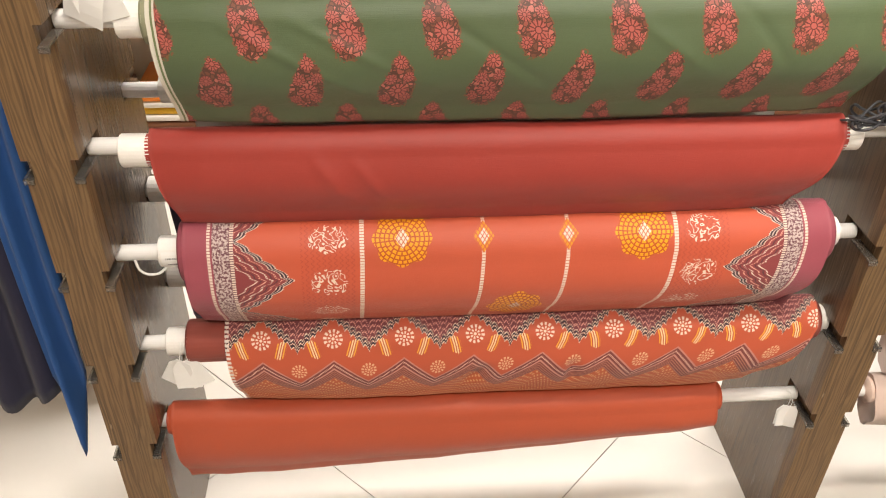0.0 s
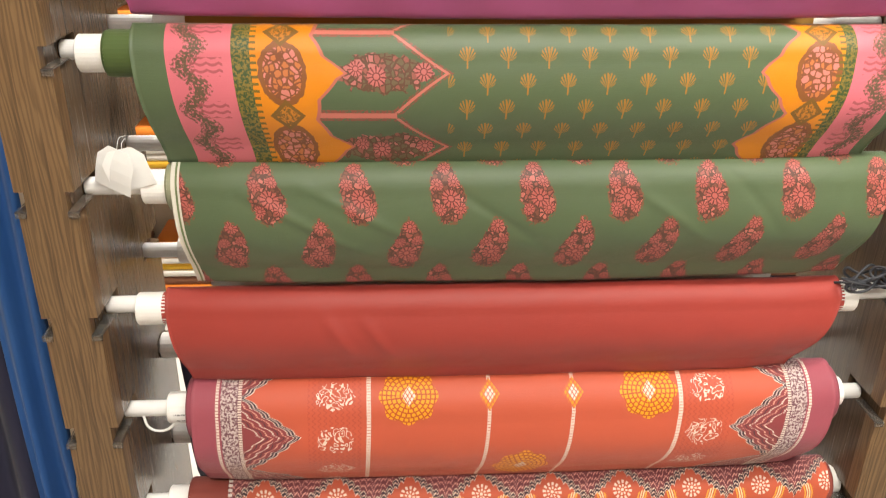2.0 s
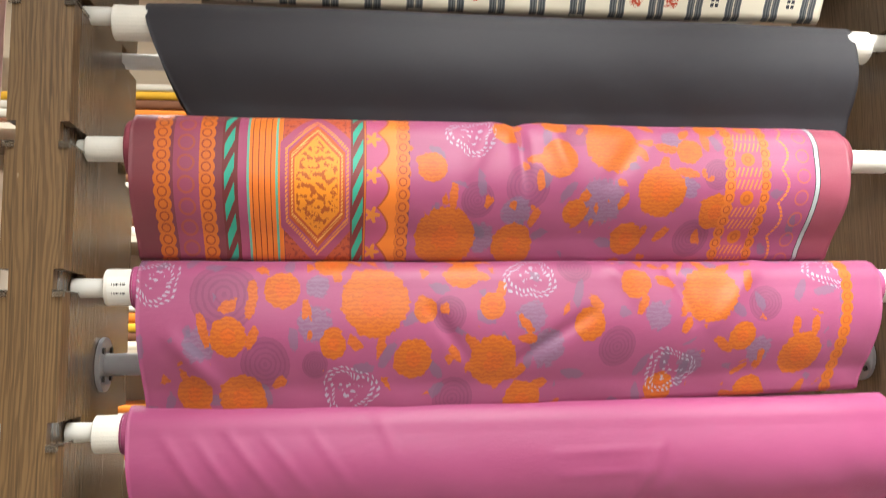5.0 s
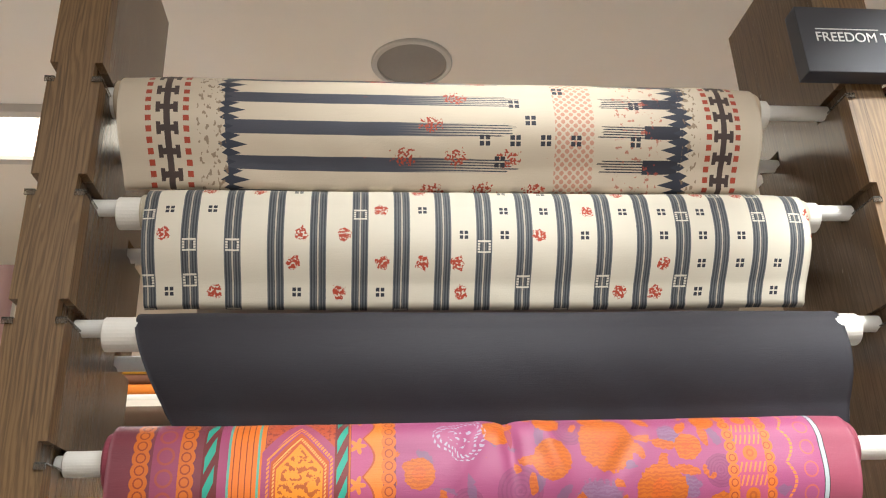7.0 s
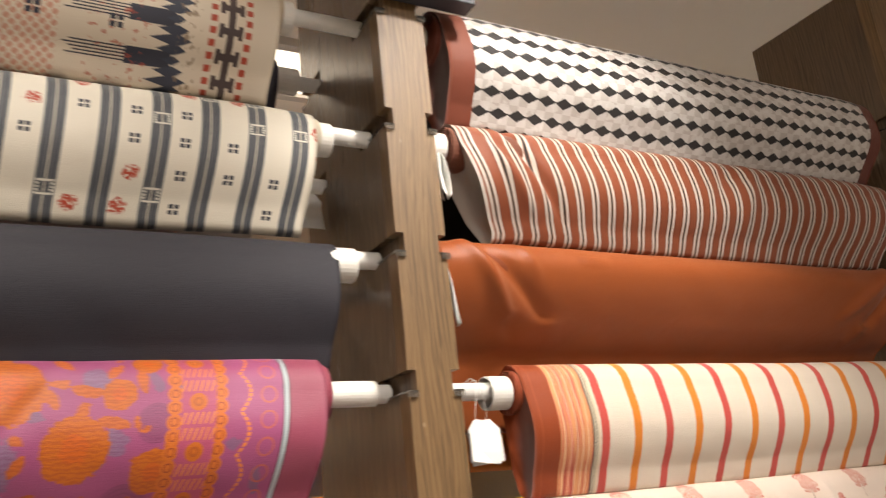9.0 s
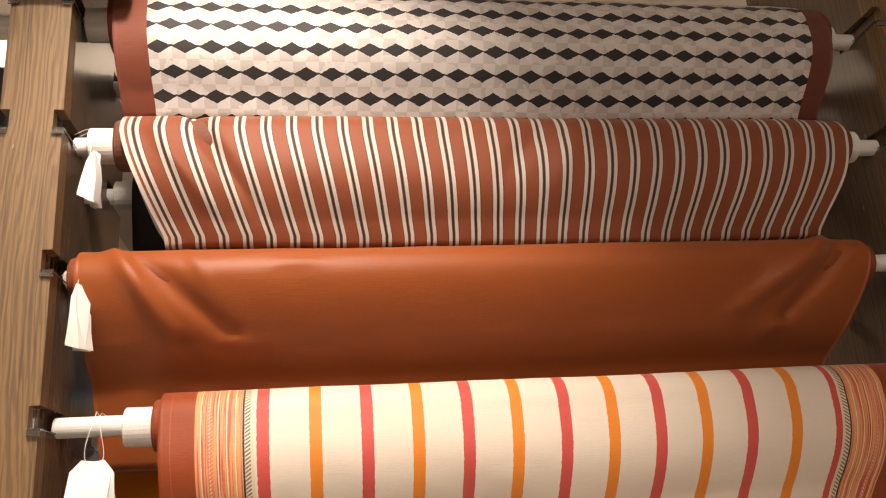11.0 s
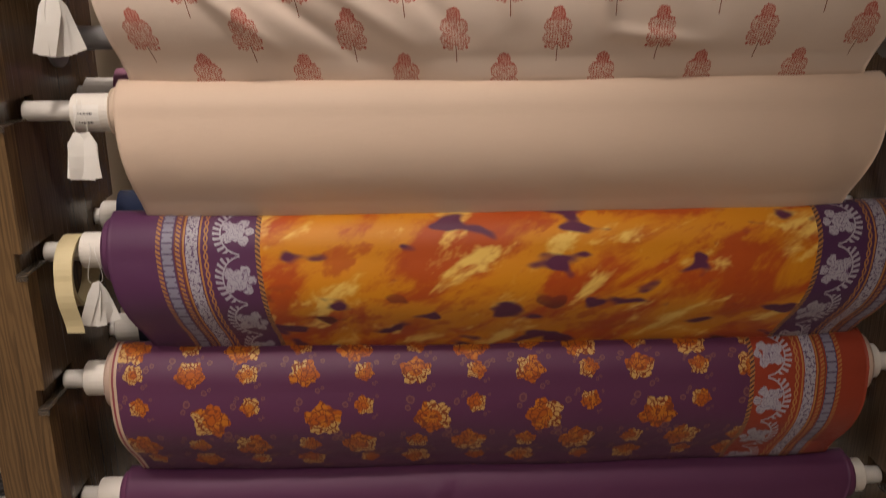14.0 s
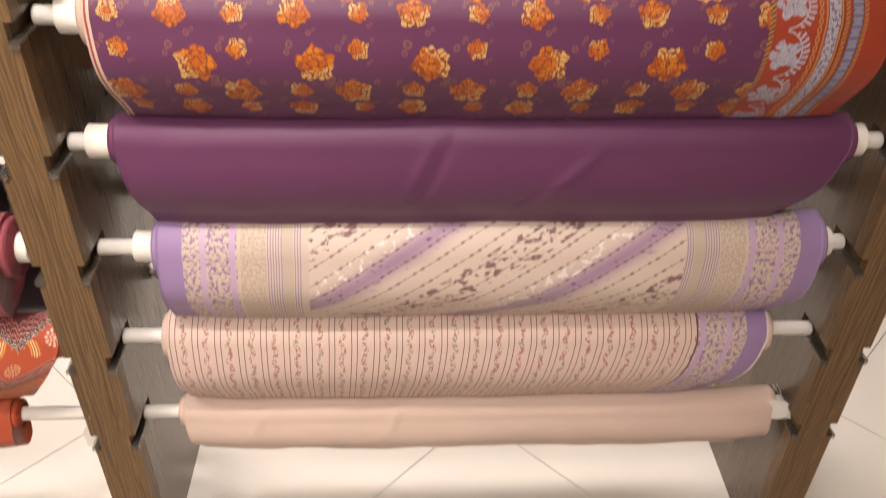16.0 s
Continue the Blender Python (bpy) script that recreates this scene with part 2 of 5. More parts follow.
def upright(x0):
    """A deep wooden side panel with open slots for the roll rods in both faces."""
    root = tagged(new("rack_upright"), "brown wood-grain rack upright with slotted edges on tiled floor", "display rack", "uprights of the fabric rack")
    root.location = (x0, 0, 0)
    skin, sl = 0.012, 0.0145
    bm = bmesh.new()
    box(bm, skin, THICK - skin, FRONT + 0.016, REAR, 0.0, TOP)
    part("core", bm, M_SIDE, root)
    bm = bmesh.new()
    box(bm, skin, THICK - skin, FRONT, FRONT + 0.016, 0.0, TOP)
    part("front_strip", bm, M_WOOD, root)
    for xa, xb in ((0.0, skin), (THICK - skin, THICK)):
        bm = bmesh.new()
        box(bm, xa, xb, 0.022, 0.165, 0.0, TOP)
        part("side_board", bm, M_SIDE, root, "glossy brown laminate side")
    cuts = sorted(row_z(i) + 0.004 for i in range(1, 13))
    spans = list(zip([0.0] + [c + sl for c in cuts], [c - sl for c in cuts] + [TOP]))
    for k, (lo, hi) in enumerate(spans):
        for name, mat, ya, yb in (("edge_block", M_WOOD, FRONT, FRONT + 0.03), ("side_block", M_SIDE, FRONT + 0.03, 0.022), ("side_block", M_SIDE, 0.165, REAR)):
            for xa, xb in ((0.0, skin), (THICK - skin, THICK)):
                bm = bmesh.new()
                box(bm, xa, xb, ya, yb, lo, hi)
                part(name, bm, mat, root)
    for xa, xb in ((-0.003, 0.0115), (THICK - 0.0115, THICK + 0.003)):
        for c in cuts:
            bm = bmesh.new()
            box(bm, xa, xb, FRONT - 0.004, -0.016, c - sl, c - sl + 0.002)
            box(bm, xa, xb, FRONT - 0.004, FRONT - 0.0015, c - sl - 0.007, c - sl)
            part("slot_liner", bm, M_CLEAR, root, "clear acrylic slot liner")
    return root


for x0 in PANELS:
    upright(x0)

# steel tie pipes between the uprights
for x0 in (0.005, 1.283):
    root = tagged(new("tie_pipe"), "grey steel tie pipe flanged between two uprights", "pipe", "tie pipes of the rack")
    root.location = (x0, 0.114, 1.60)
    bm = bmesh.new()
    tube_x(bm, 0.004, 1.196, 0, 0, 0.0165, 24)
    part("pipe", bm, M_GREY, root, smooth=False)
    for x, s in ((0.0005, 1), (1.1995, -1)):
        bm = bmesh.new()
        tube_x(bm, x, x + s * 0.006, 0, 0, 0.040, 36)
        flange = part("flange", bm, M_GREY, root)
        for k in range(4):
            bm = bmesh.new()
            tube_x(bm, x + s * 0.006, x + s * 0.009, 0.029 * math.cos(k * 1.571 + 0.8), 0.029 * math.sin(k * 1.571 + 0.8), 0.0045, 12)
            part("screw", bm, M_DARK, flange)

# ---- fabric rolls ----
# bay, row: left and right ends at the top, the same at the hanging edge, radius, drop of the hanging cloth
ROLLS = {
    ("A", 1): (0.022, 1.066, 0.045, 1.045, 0.045, 0.150), ("A", 2): (0.080, 1.115, 0.090, 1.085, 0.038, 0.150),
    ("A", 3): (0.082, 1.140, 0.145, 1.125, 0.031, 0.147), ("A", 4): (0.072, 1.105, 0.084, 1.068, 0.049, 0.150),
    ("A", 5): (0.084, 1.150, 0.103, 1.100, 0.038, 0.150), ("A", 6): (0.076, 1.156, 0.098, 1.135, 0.037, 0.140),
    ("A", 7): (0.090, 1.150, 0.125, 1.103, 0.040, 0.150), ("A", 8): (0.120, 1.155, 0.140, 1.100, 0.043, 0.150),
    ("A", 9): (0.085, 1.128, 0.108, 1.070, 0.034, 0.124), ("A", 10): (0.108, 1.145, 0.114, 1.090, 0.059, 0.142),
    ("A", 11): (0.145, 1.182, 0.160, 1.090, 0.047, 0.140), ("A", 12): (0.020, 1.045, 0.030, 1.045, 0.037, 0.080),
    ("B", 1): (0.045, 1.140, 0.062, 1.105, 0.055, 0.150), ("B", 2): (0.060, 1.140, 0.120, 1.080, 0.045, 0.150),
    ("B", 3): (0.012, 1.140, 0.030, 1.050, 0.038, 0.240), ("B", 4): (0.125, 1.150, 0.140, 1.098, 0.042, 0.152),
    ("B", 5): (0.105, 1.130, 0.147, 1.085, 0.040, 0.150), ("B", 6): (0.120, 1.125, 0.149, 1.075, 0.042, 0.146),
    ("B", 7): (0.092, 1.180, 0.142, 1.110, 0.054, 0.144), ("B", 8): (0.072, 1.145, 0.098, 1.108, 0.053, 0.146),
    ("B", 9): (0.068, 1.150, 0.098, 1.064, 0.043, 0.142), ("B", 10): (0.098, 1.155, 0.092, 1.118, 0.057, 0.142),
    ("B", 11): (0.078, 1.118, 0.090, 1.045, 0.049, 0.146), ("B", 12): (0.072, 1.180, 0.100, 1.180, 0.036, 0.098)}


# how far a loose tube hangs below the middle of its rod
SINK = {("A", 1): 0.006, ("A", 2): 0.010, ("A", 3): 0.010, ("A", 6): 0.004, ("A", 7): 0.006, ("A", 8): 0.003, ("A", 9): 0.009,
        ("B", 4): 0.004, ("B", 5): 0.006, ("B", 6): 0.004}


def profile(r, drop, n=46, back=0.8):
    """Outline of the wound cloth and its loose hanging loop, from the rear over the top to the front and down; y, z."""
    pts = []
    for k in range(9):
        pts.append((r * back * 0.9, -drop * 0.75 + k / 9 * drop * 0.75))
    for k in range(17):
        a = math.pi * k / 16
        pts.append((r * math.cos(a) * (back * 0.9 + (1 - back * 0.9) * k / 16), r * math.sin(a)))
    for k in range(1, n - 17):
        s = k / (n - 18)
        y = -r - 0.012 * math.sin(math.pi * min(1, s * 1.25)) + (r - 0.012) * s ** 2.6
        pts.append((y, -drop * s))
    pts.append((-0.002, -drop - 0.004))
    pts.append((r * 0.4, -drop * 0.96))
    if drop > 0.2:      # a long drape falls behind the roll below
        pts = [(y + 0.095 * min(1.0, max(0.0, -z) / 0.13) ** 1.4, z) for y, z in pts]
    return pts


def hanging(key, mat, seed=0.0, wrinkle=0.004, fold=0.0, nu=170, taper=0.7, drags=(), lean=0.0):
    """The outer layer of cloth on a roll: a tapering loop with sag and creases. u runs along the roll, v down the front."""
    l0, r0, l1, r1, rad, drop = ROLLS[key]
    l1, r1 = l0 + (l1 - l0) * taper, r0 + (r1 - r0) * taper
    pts = profile(rad, drop)
    # arc length from the crest of the roll, positive down the front
    acc, crest = [0.0], 17
    for a, b in zip(pts, pts[1:]):
        acc.append(acc[-1] + math.hypot(b[0] - a[0], b[1] - a[1]))
    bm = bmesh.new()
    uv = bm.loops.layers.uv.new("UVMap")
    grid, at = [], {}
    for j, (y, z) in enumerate(pts):
        low = max(0.0, min(1.0, (-z + 0.01) / drop)) if j > crest else max(0.0, -z / drop)
        low = low ** 1.3
        xa, xb = l0 + (l1 - l0) * low, r0 + (r1 - r0) * low
        line = []
        for i in range(nu + 1):
            u = i / nu
            x = xa + (xb - xa) * u
            edge = min(1.0, min(u, 1 - u) * 14)
            w = noise.noise((x * 5 + seed, z * 9, seed * 3.1)) * 1.0 + noise.noise((x * 14 + z * 16 + seed, z * 10, seed)) * 0.5
            d = wrinkle * w * (0.35 + low)
            if fold:
                d += fold * low * math.sin(x * 40 + z * 30 + 3 * noise.noise((x * 3, z * 3, seed))) * (0.4 + noise.noise((x * 2.3, seed, 1.0)))
            uu, vv = u * (r0 - l0), acc[j] - acc[crest]
            for ua, va, ub, vb, wide, deep in drags:
                ex, ey = ub - ua, vb - va
                t = max(0.0, min(1.0, ((uu - ua) * ex + (vv - va) * ey) / (ex * ex + ey * ey)))
                away = ((uu - ua - t * ex) * -ey + (vv - va - t * ey) * ex) / math.hypot(ex, ey)
                gone = math.hypot(uu - ua - t * ex, vv - va - t * ey)
                if gone < 4 * wide:
                    d += deep * math.sin(math.pi * min(1.0, t * 0.8 + 0.2)) * math.exp(-(gone / wide) ** 2) * (1.0 + 0.6 * math.sin(away / wide * 1.5))
            n = Vector((0, y, z if z > 0 else 0)).normalized() if (y or z > 0) else Vector((0, -1, 0))
            co = Vector((x, y, z * (1 + lean * (1 - u)) if z < 0 else z)) + n * d
            co.z -= 0.0035 * math.sin(math.pi * u) * (0.3 + low)
            if j > crest:
                co.y += (1 - edge) * 0.006
            vert = bm.verts.new(co)
            line.append(vert)
            at[vert] = (u * (r0 - l0), acc[j] - acc[crest])
        grid.append(line)
    m = len(grid)
    for j in range(m):
        a, b = grid[j], grid[(j + 1) % m]
        for i in range(nu):
            f = bm.faces.new((a[i], b[i], b[i + 1], a[i + 1]))
            for lo in f.loops:
                lo[uv].uv = at[lo.vert]
    for side in (0, nu):
        bm.faces.new([grid[j][side] for j in (range(m) if side == 0 else range(m - 1, -1, -1))])
    return bm


def spiral_end(bm, x, r, out, turns=6):
    """The wound edge of a roll: concentric ridges on its end face."""
    seg, rows = 32, []
    n = turns * 2
    for k in range(n + 1):
        rr = r * (1 - k / (n + 1.0) * 0.55)
        xx = x + out * (0.0022 if k % 2 else 0.0) + out * 0.004 * (k / n)
        rows.append([bm.verts.new((xx, rr * math.cos(a), rr * math.sin(a))) for a in (2 * math.pi * q / seg for q in range(seg))])
    for a, b in zip(rows, rows[1:]):
        for q in range(seg):
            bm.faces.new((a[q], a[(q + 1) % seg], b[(q + 1) % seg], b[q]))
    bm.faces.new(rows[-1])


def fabric_roll(bay, i, mat, core_mat, label, seed, wrinkle=0.004, fold=0.0, tube=0.045, barcode=False, tube_r=0.025, right=0.03, taper=0.7, drags=(), nu=170, lean=0.0, bare=0.0):
    key = (bay, i)
    l0, r0, l1, r1, rad, drop = ROLLS[key]
    root = tagged(new("fabric_roll"), label, "fabric roll", "fabric rolls on the rack")
    sink = SINK.get(key, 0.0)
    root.location = (0.0 if bay == "A" else 1.285, 0.0, row_z(i) - sink)
    part("cloth", hanging(key, mat, seed, wrinkle, fold, nu, taper, drags, lean), mat, root, smooth=True)
    bm = bmesh.new()
    rc = rad - 0.009
    tube_x(bm, l0 - 0.006 - bare, r0 + 0.006, 0, 0, rc, 32)
    spiral_end(bm, l0 - 0.0065 - bare, rc, -1)
    spiral_end(bm, r0 + 0.0065, rc, 1)
    part("wound_core", bm, core_mat, root, smooth=False)
    if tube:
        bm = bmesh.new()
        tube_x(bm, l0 - tube - bare, r0 + right, 0, 0, tube_r, 28, hole=tube_r - 0.002)
        part("cardboard_tube", bm, M_CARD, root, "white paper-wrapped cardboard tube", smooth=False)
    if barcode:
        bm = bmesh.new()
        xa = l0 - tube + 0.006
        for k in range(8):
            a, b = math.radians(150 + k * 12), math.radians(162 + k * 12)
            q = [bm.verts.new((x, (tube_r + 0.0008) * math.cos(w), (tube_r + 0.0008) * math.sin(w))) for x, w in ((xa, a), (xa + 0.032, a), (xa + 0.032, b), (xa, b))]
            bm.faces.new(q)
        tag = part("sticker", bm, M_PAPER, root, "white barcode sticker")
        for k in range(7):
            bm = bmesh.new()
            x = xa + 0.006 + k * 0.0028
            w0, w1 = math.radians(172), math.radians(205)
            q = [bm.verts.new((xx, (tube_r + 0.0014) * math.cos(w), (tube_r + 0.0014) * math.sin(w))) for xx, w in ((x, w0), (x + 0.0008 + 0.0007 * (k % 3), w0), (x + 0.0008 + 0.0007 * (k % 3), w1), (x, w1))]
            bm.faces.new(q)
            part("bar", bm, M_INK, tag)
    bm = bmesh.new()
    tube_x(bm, -0.006, BAY + 0.006, 0, sink - 0.001, 0.0130, 24, hole=0.010)
    part("rod", bm, M_PVC, root, "white plastic rod", smooth=False)
    return root

# ---- printed and woven cloths: functions of metres along (u) and across (v) the cloth ----
def C(r, g, b, k=0.85):
    return tuple(k * ((c / 255 / 12.92) if c < 10 else ((c / 255 + 0.055) / 1.055) ** 2.4) for c in (r, g, b))


def rnd(a, b=0.0):
    n = Ex.nt.nodes.new("ShaderNodeTexWhiteNoise")
    n.noise_dimensions = "2D"
    wire(n.inputs["Vector"], vec(a, b))
    return Ex(n.outputs[0])


def lattice(u, v, pu, pv, ou=0.0, ov=0.0, stagger=True):
    """Local x, y in a repeat, and the repeat's column and row."""
    r = fl((v - ov) / pv)
    uu = (u - ou) / pu + (fr(r * 0.5) if stagger else 0.0)
    c = fl(uu)
    return (fr(uu) - 0.5) * pu, (fr((v - ov) / pv) - 0.5) * pv, c, r


def petals(x, y, r, n, amp=0.25, turn=0.0):
    return lt(hyp(x, y), r * (1 + amp * op("COSINE", ang(y, x) * n + turn)))


def dash(s, period, share=0.6):
    return lt(fr(s / period), share)


def chain(u, v, at, w, period):
    y = (fr(v / period) - 0.5) * period
    d = hyp(u - at, y)
    return lt(d, w * 0.62), band(d, w * 0.26, w * 0.36)


def wob(u, v, scale, amount):
    return (noise_of(vec(u, v), scale, 2.0) - 0.5) * (2 * amount)


CREAM, INKY, BRICK = C(214, 196, 168), C(52, 54, 66), C(176, 74, 52)


def a1(u, v):
    p = 0.0555
    b = ab(fr(v / p) - 0.5)
    thin = gt(sn(v * 1500.0), 0.1)
    fade = soft(u, 0.42, 0.60)
    bars = lt(b, 0.2) * mx(inv(fade), thin) * band(u, 0.165, 0.62 + wob(u * 0, v, 160.0, 0.06))
    bars2 = lt(b, 0.2) * mx(gt(u, 0.84), thin) * band(u, 0.77 + wob(u * 0, v, 160.0, 0.03), 0.90)
    spike = zig(v / p * 4.0) * 0.022 + zig(v / p) * 0.02
    fringe = mx(band(u, 0.152 + spike * 0.5, 0.198 - spike), band(u, 0.868 + spike, 0.925 - spike * 0.6))
    dash_r = dash(v, 0.0175, 0.55) * mx(mx(lt(ab(u - 0.048), 0.0045), lt(ab(u - 0.106), 0.0045)), mx(lt(ab(u - 0.950), 0.0045), lt(ab(u - 1.000), 0.0045)))
    hh = fr(v / 0.036)
    hx = mn(ab(u - 0.077), ab(u - 0.975))
    h = mx(lt(hx, 0.005), mx(lt(hx, 0.017) * gt(ab(hh - 0.5), 0.36), lt(hx, 0.017) * gt(hx, 0.010) * gt(ab(hh - 0.5), 0.22)))
    bits = gt(noise_of(vec(u * 150, v * 90), 1.0, 1.0), 0.60) * mx(band(u, 0.122, 0.165), band(u, 0.905, 0.935))
    x, y, c, r = lattice(u, v, 0.085, 0.052, 0.02)
    red = lt(hyp(x * 0.7, y) + wob(u, v, 120.0, 0.014), 0.0125) * gt(noise_of(vec(u, v), 230.0, 1.0), 0.50) * gt(rnd(c, r), 0.40) * band(u, 0.38, 0.68)
    x, y, c, r = lattice(u, v, 0.05, 0.033, 0.0, 0.006)
    sq = lt(mx(ab(x), ab(y)), 0.0085) * gt(ab(x), 0.0012) * gt(ab(y), 0.0012) * gt(rnd(c, r + 7.0), 0.72) * band(u, 0.56, 0.86)
    lat = band(u, 0.69, 0.755) * gt(ab(sn((u + v) * 230.0) * sn((u - v) * 230.0)), 0.30 + 0.2 * noise_of(vec(u, v), 200.0))
    leaf = gt(noise_of(vec(u, v), 90.0, 3.0, 0.6), 0.60) * band(u, 0.79, 0.87)
    return layers(C(214, 200, 180), (bars, C(74, 76, 88)), (bars2, INKY), (fringe, C(58, 62, 76)), (bits * 0.8, C(140, 118, 96)), (dash_r, BRICK), (h, C(76, 62, 60)),
                  (lat * 0.8, C(196, 130, 108)), (leaf * 0.7, BRICK), (red, BRICK), (sq, INKY))


def a2(u, v):
    p = 0.0627
    q = (u - 0.07) / p
    d = ab(fr(q + 0.5) - 0.5) * p
    line = gt(sn(d * 1500.0), 0.0)
    stripe = lt(d, 0.0122)
    x, y, c, r = lattice(u, v, p, 0.043, 0.07 + 0.0, 0.004, False)
    pick = rnd(c, r)
    jx = (rnd(c + 40.0, r) - 0.5) * 0.018
    flower = lt(hyp(x + jx, y) + wob(u, v, 130.0, 0.009), 0.0105) * gt(noise_of(vec(u, v), 260.0, 1.0), 0.44) * gt(pick, 0.74)
    sq = lt(mx(ab(x), ab(y)), 0.0065) * gt(ab(x), 0.001) * gt(ab(y), 0.001) * lt(pick, 0.33)
    x2, y2, c2, r2 = lattice(u, v, p, 0.052, 0.07 - p / 2, 0.0, False)
    big = lt(mx(ab(x2), ab(y2)), 0.010)
    ring = big * gt(mx(ab(x2), ab(y2)), 0.0065) * lt(rnd(c2, r2 + 3.0), 0.16) * lt(fr(v / 0.004), 0.7)
    return layers(C(228, 220, 204), (stripe, C(104, 106, 110)), (stripe * line, C(60, 64, 72)), (stripe * lt(d, 0.0012), C(190, 182, 168)), (sq, INKY),
                  (ring, C(226, 220, 206)), (flower, C(184, 72, 48)))


PINK, PLUM, GOLD = C(160, 78, 120), C(122, 58, 70), C(196, 102, 24)


def voro(p, scale):
    n = Ex.nt.nodes.new("ShaderNodeTexVoronoi")
    wire(n.inputs["Vector"], p), wire(n.inputs["Scale"], scale)
    return Ex(n.outputs["Distance"]), split(Ex(n.outputs["Color"])), split(Ex(n.outputs["Position"]))


def nearest(u, v, spots, rough=0.19):
    """Distance to the nearest of some round motifs, in their radii."""
    m = None
    for x, y, r in spots:
        d = hyp(u - x, v - y) / r
        m = d if m is None else mn(m, d)
    return m + wob(u, v, 130.0, rough) + wob(u, v, 30.0, rough * 0.35)


def pink_garden(u, v, gold, mauve, grey, shift):
    """Silk ground with embroidered gold flowers, mauve discs and grey marks: leaf prints, and on A5 a fold's painted
    shade.
    """
    g = nearest(u, v, gold)
    m = nearest(u, v, mauve, 0.05)
    h = nearest(u, v, grey, 0.45)
    flower = lt(g, 1.0)
    disc = soft(m, 1.0, 0.93)
    leaf_and_fold = soft(h, 1.0, 0.85)
    # small leaves between the flowers, turned at random
    d2, (s1, s2, s3), (qx, qy, _) = voro(vec(u + shift, v * 0.9), 30.0)
    t = s3 * 6.28
    lx, ly = u + shift - qx, v * 0.9 - qy
    c, s = op("COSINE", t), sn(t)
    la, lb = lx * c + ly * s, ly * c - lx * s
    leaf = lt(hyp(la / (0.011 + s2 * 0.009), lb / 0.0065), 1.0 + wob(u, v, 160.0, 0.5))
    near = lt(g, 2.0)
    leaf_o, leaf_g = leaf * gt(s1, 0.50) * near, leaf * lt(s1, 0.22)
    stitch = gt(sn(v * 1150.0 + wob(u, v, 120.0, 7.0)), 0.1)
    rings = gt(sn(m * 34.0), 0.35)
    col = layers(PINK, (disc * 0.72, C(136, 68, 104)), (disc * rings * 0.35, C(112, 52, 92)), (leaf_and_fold * 0.62, C(112, 98, 126)), (leaf_and_fold * stitch * 0.3, C(150, 126, 154)),
                 (leaf_g * 0.6, C(112, 100, 126)), (leaf_o, C(196, 100, 38)), (flower, GOLD), (flower * lt(g, 0.42), C(206, 98, 26)))
    return mix(mx(flower, leaf_o) * stitch * 0.55, col, C(164, 74, 34))


def dotted_ring(u, v, at):
    m = None
    for x, y in at:
        d = hyp((u - x) * 0.85, v - y)
        a = ang(v - y, u - x)
        d = d + 0.004 * sn(a * 3.0 + x * 40.0) + wob(u, v, 50.0, 0.008)
        one = mx(mx(band(d, 0.022, 0.026), band(d, 0.029, 0.032)) * gt(sn(a * 27.0 + d * 900.0), 0.05), lt(d, 0.014) * gt(noise_of(vec(u, v), 150.0, 1.0), 0.60))
        m = one if m is None else mx(m, one)
    return m


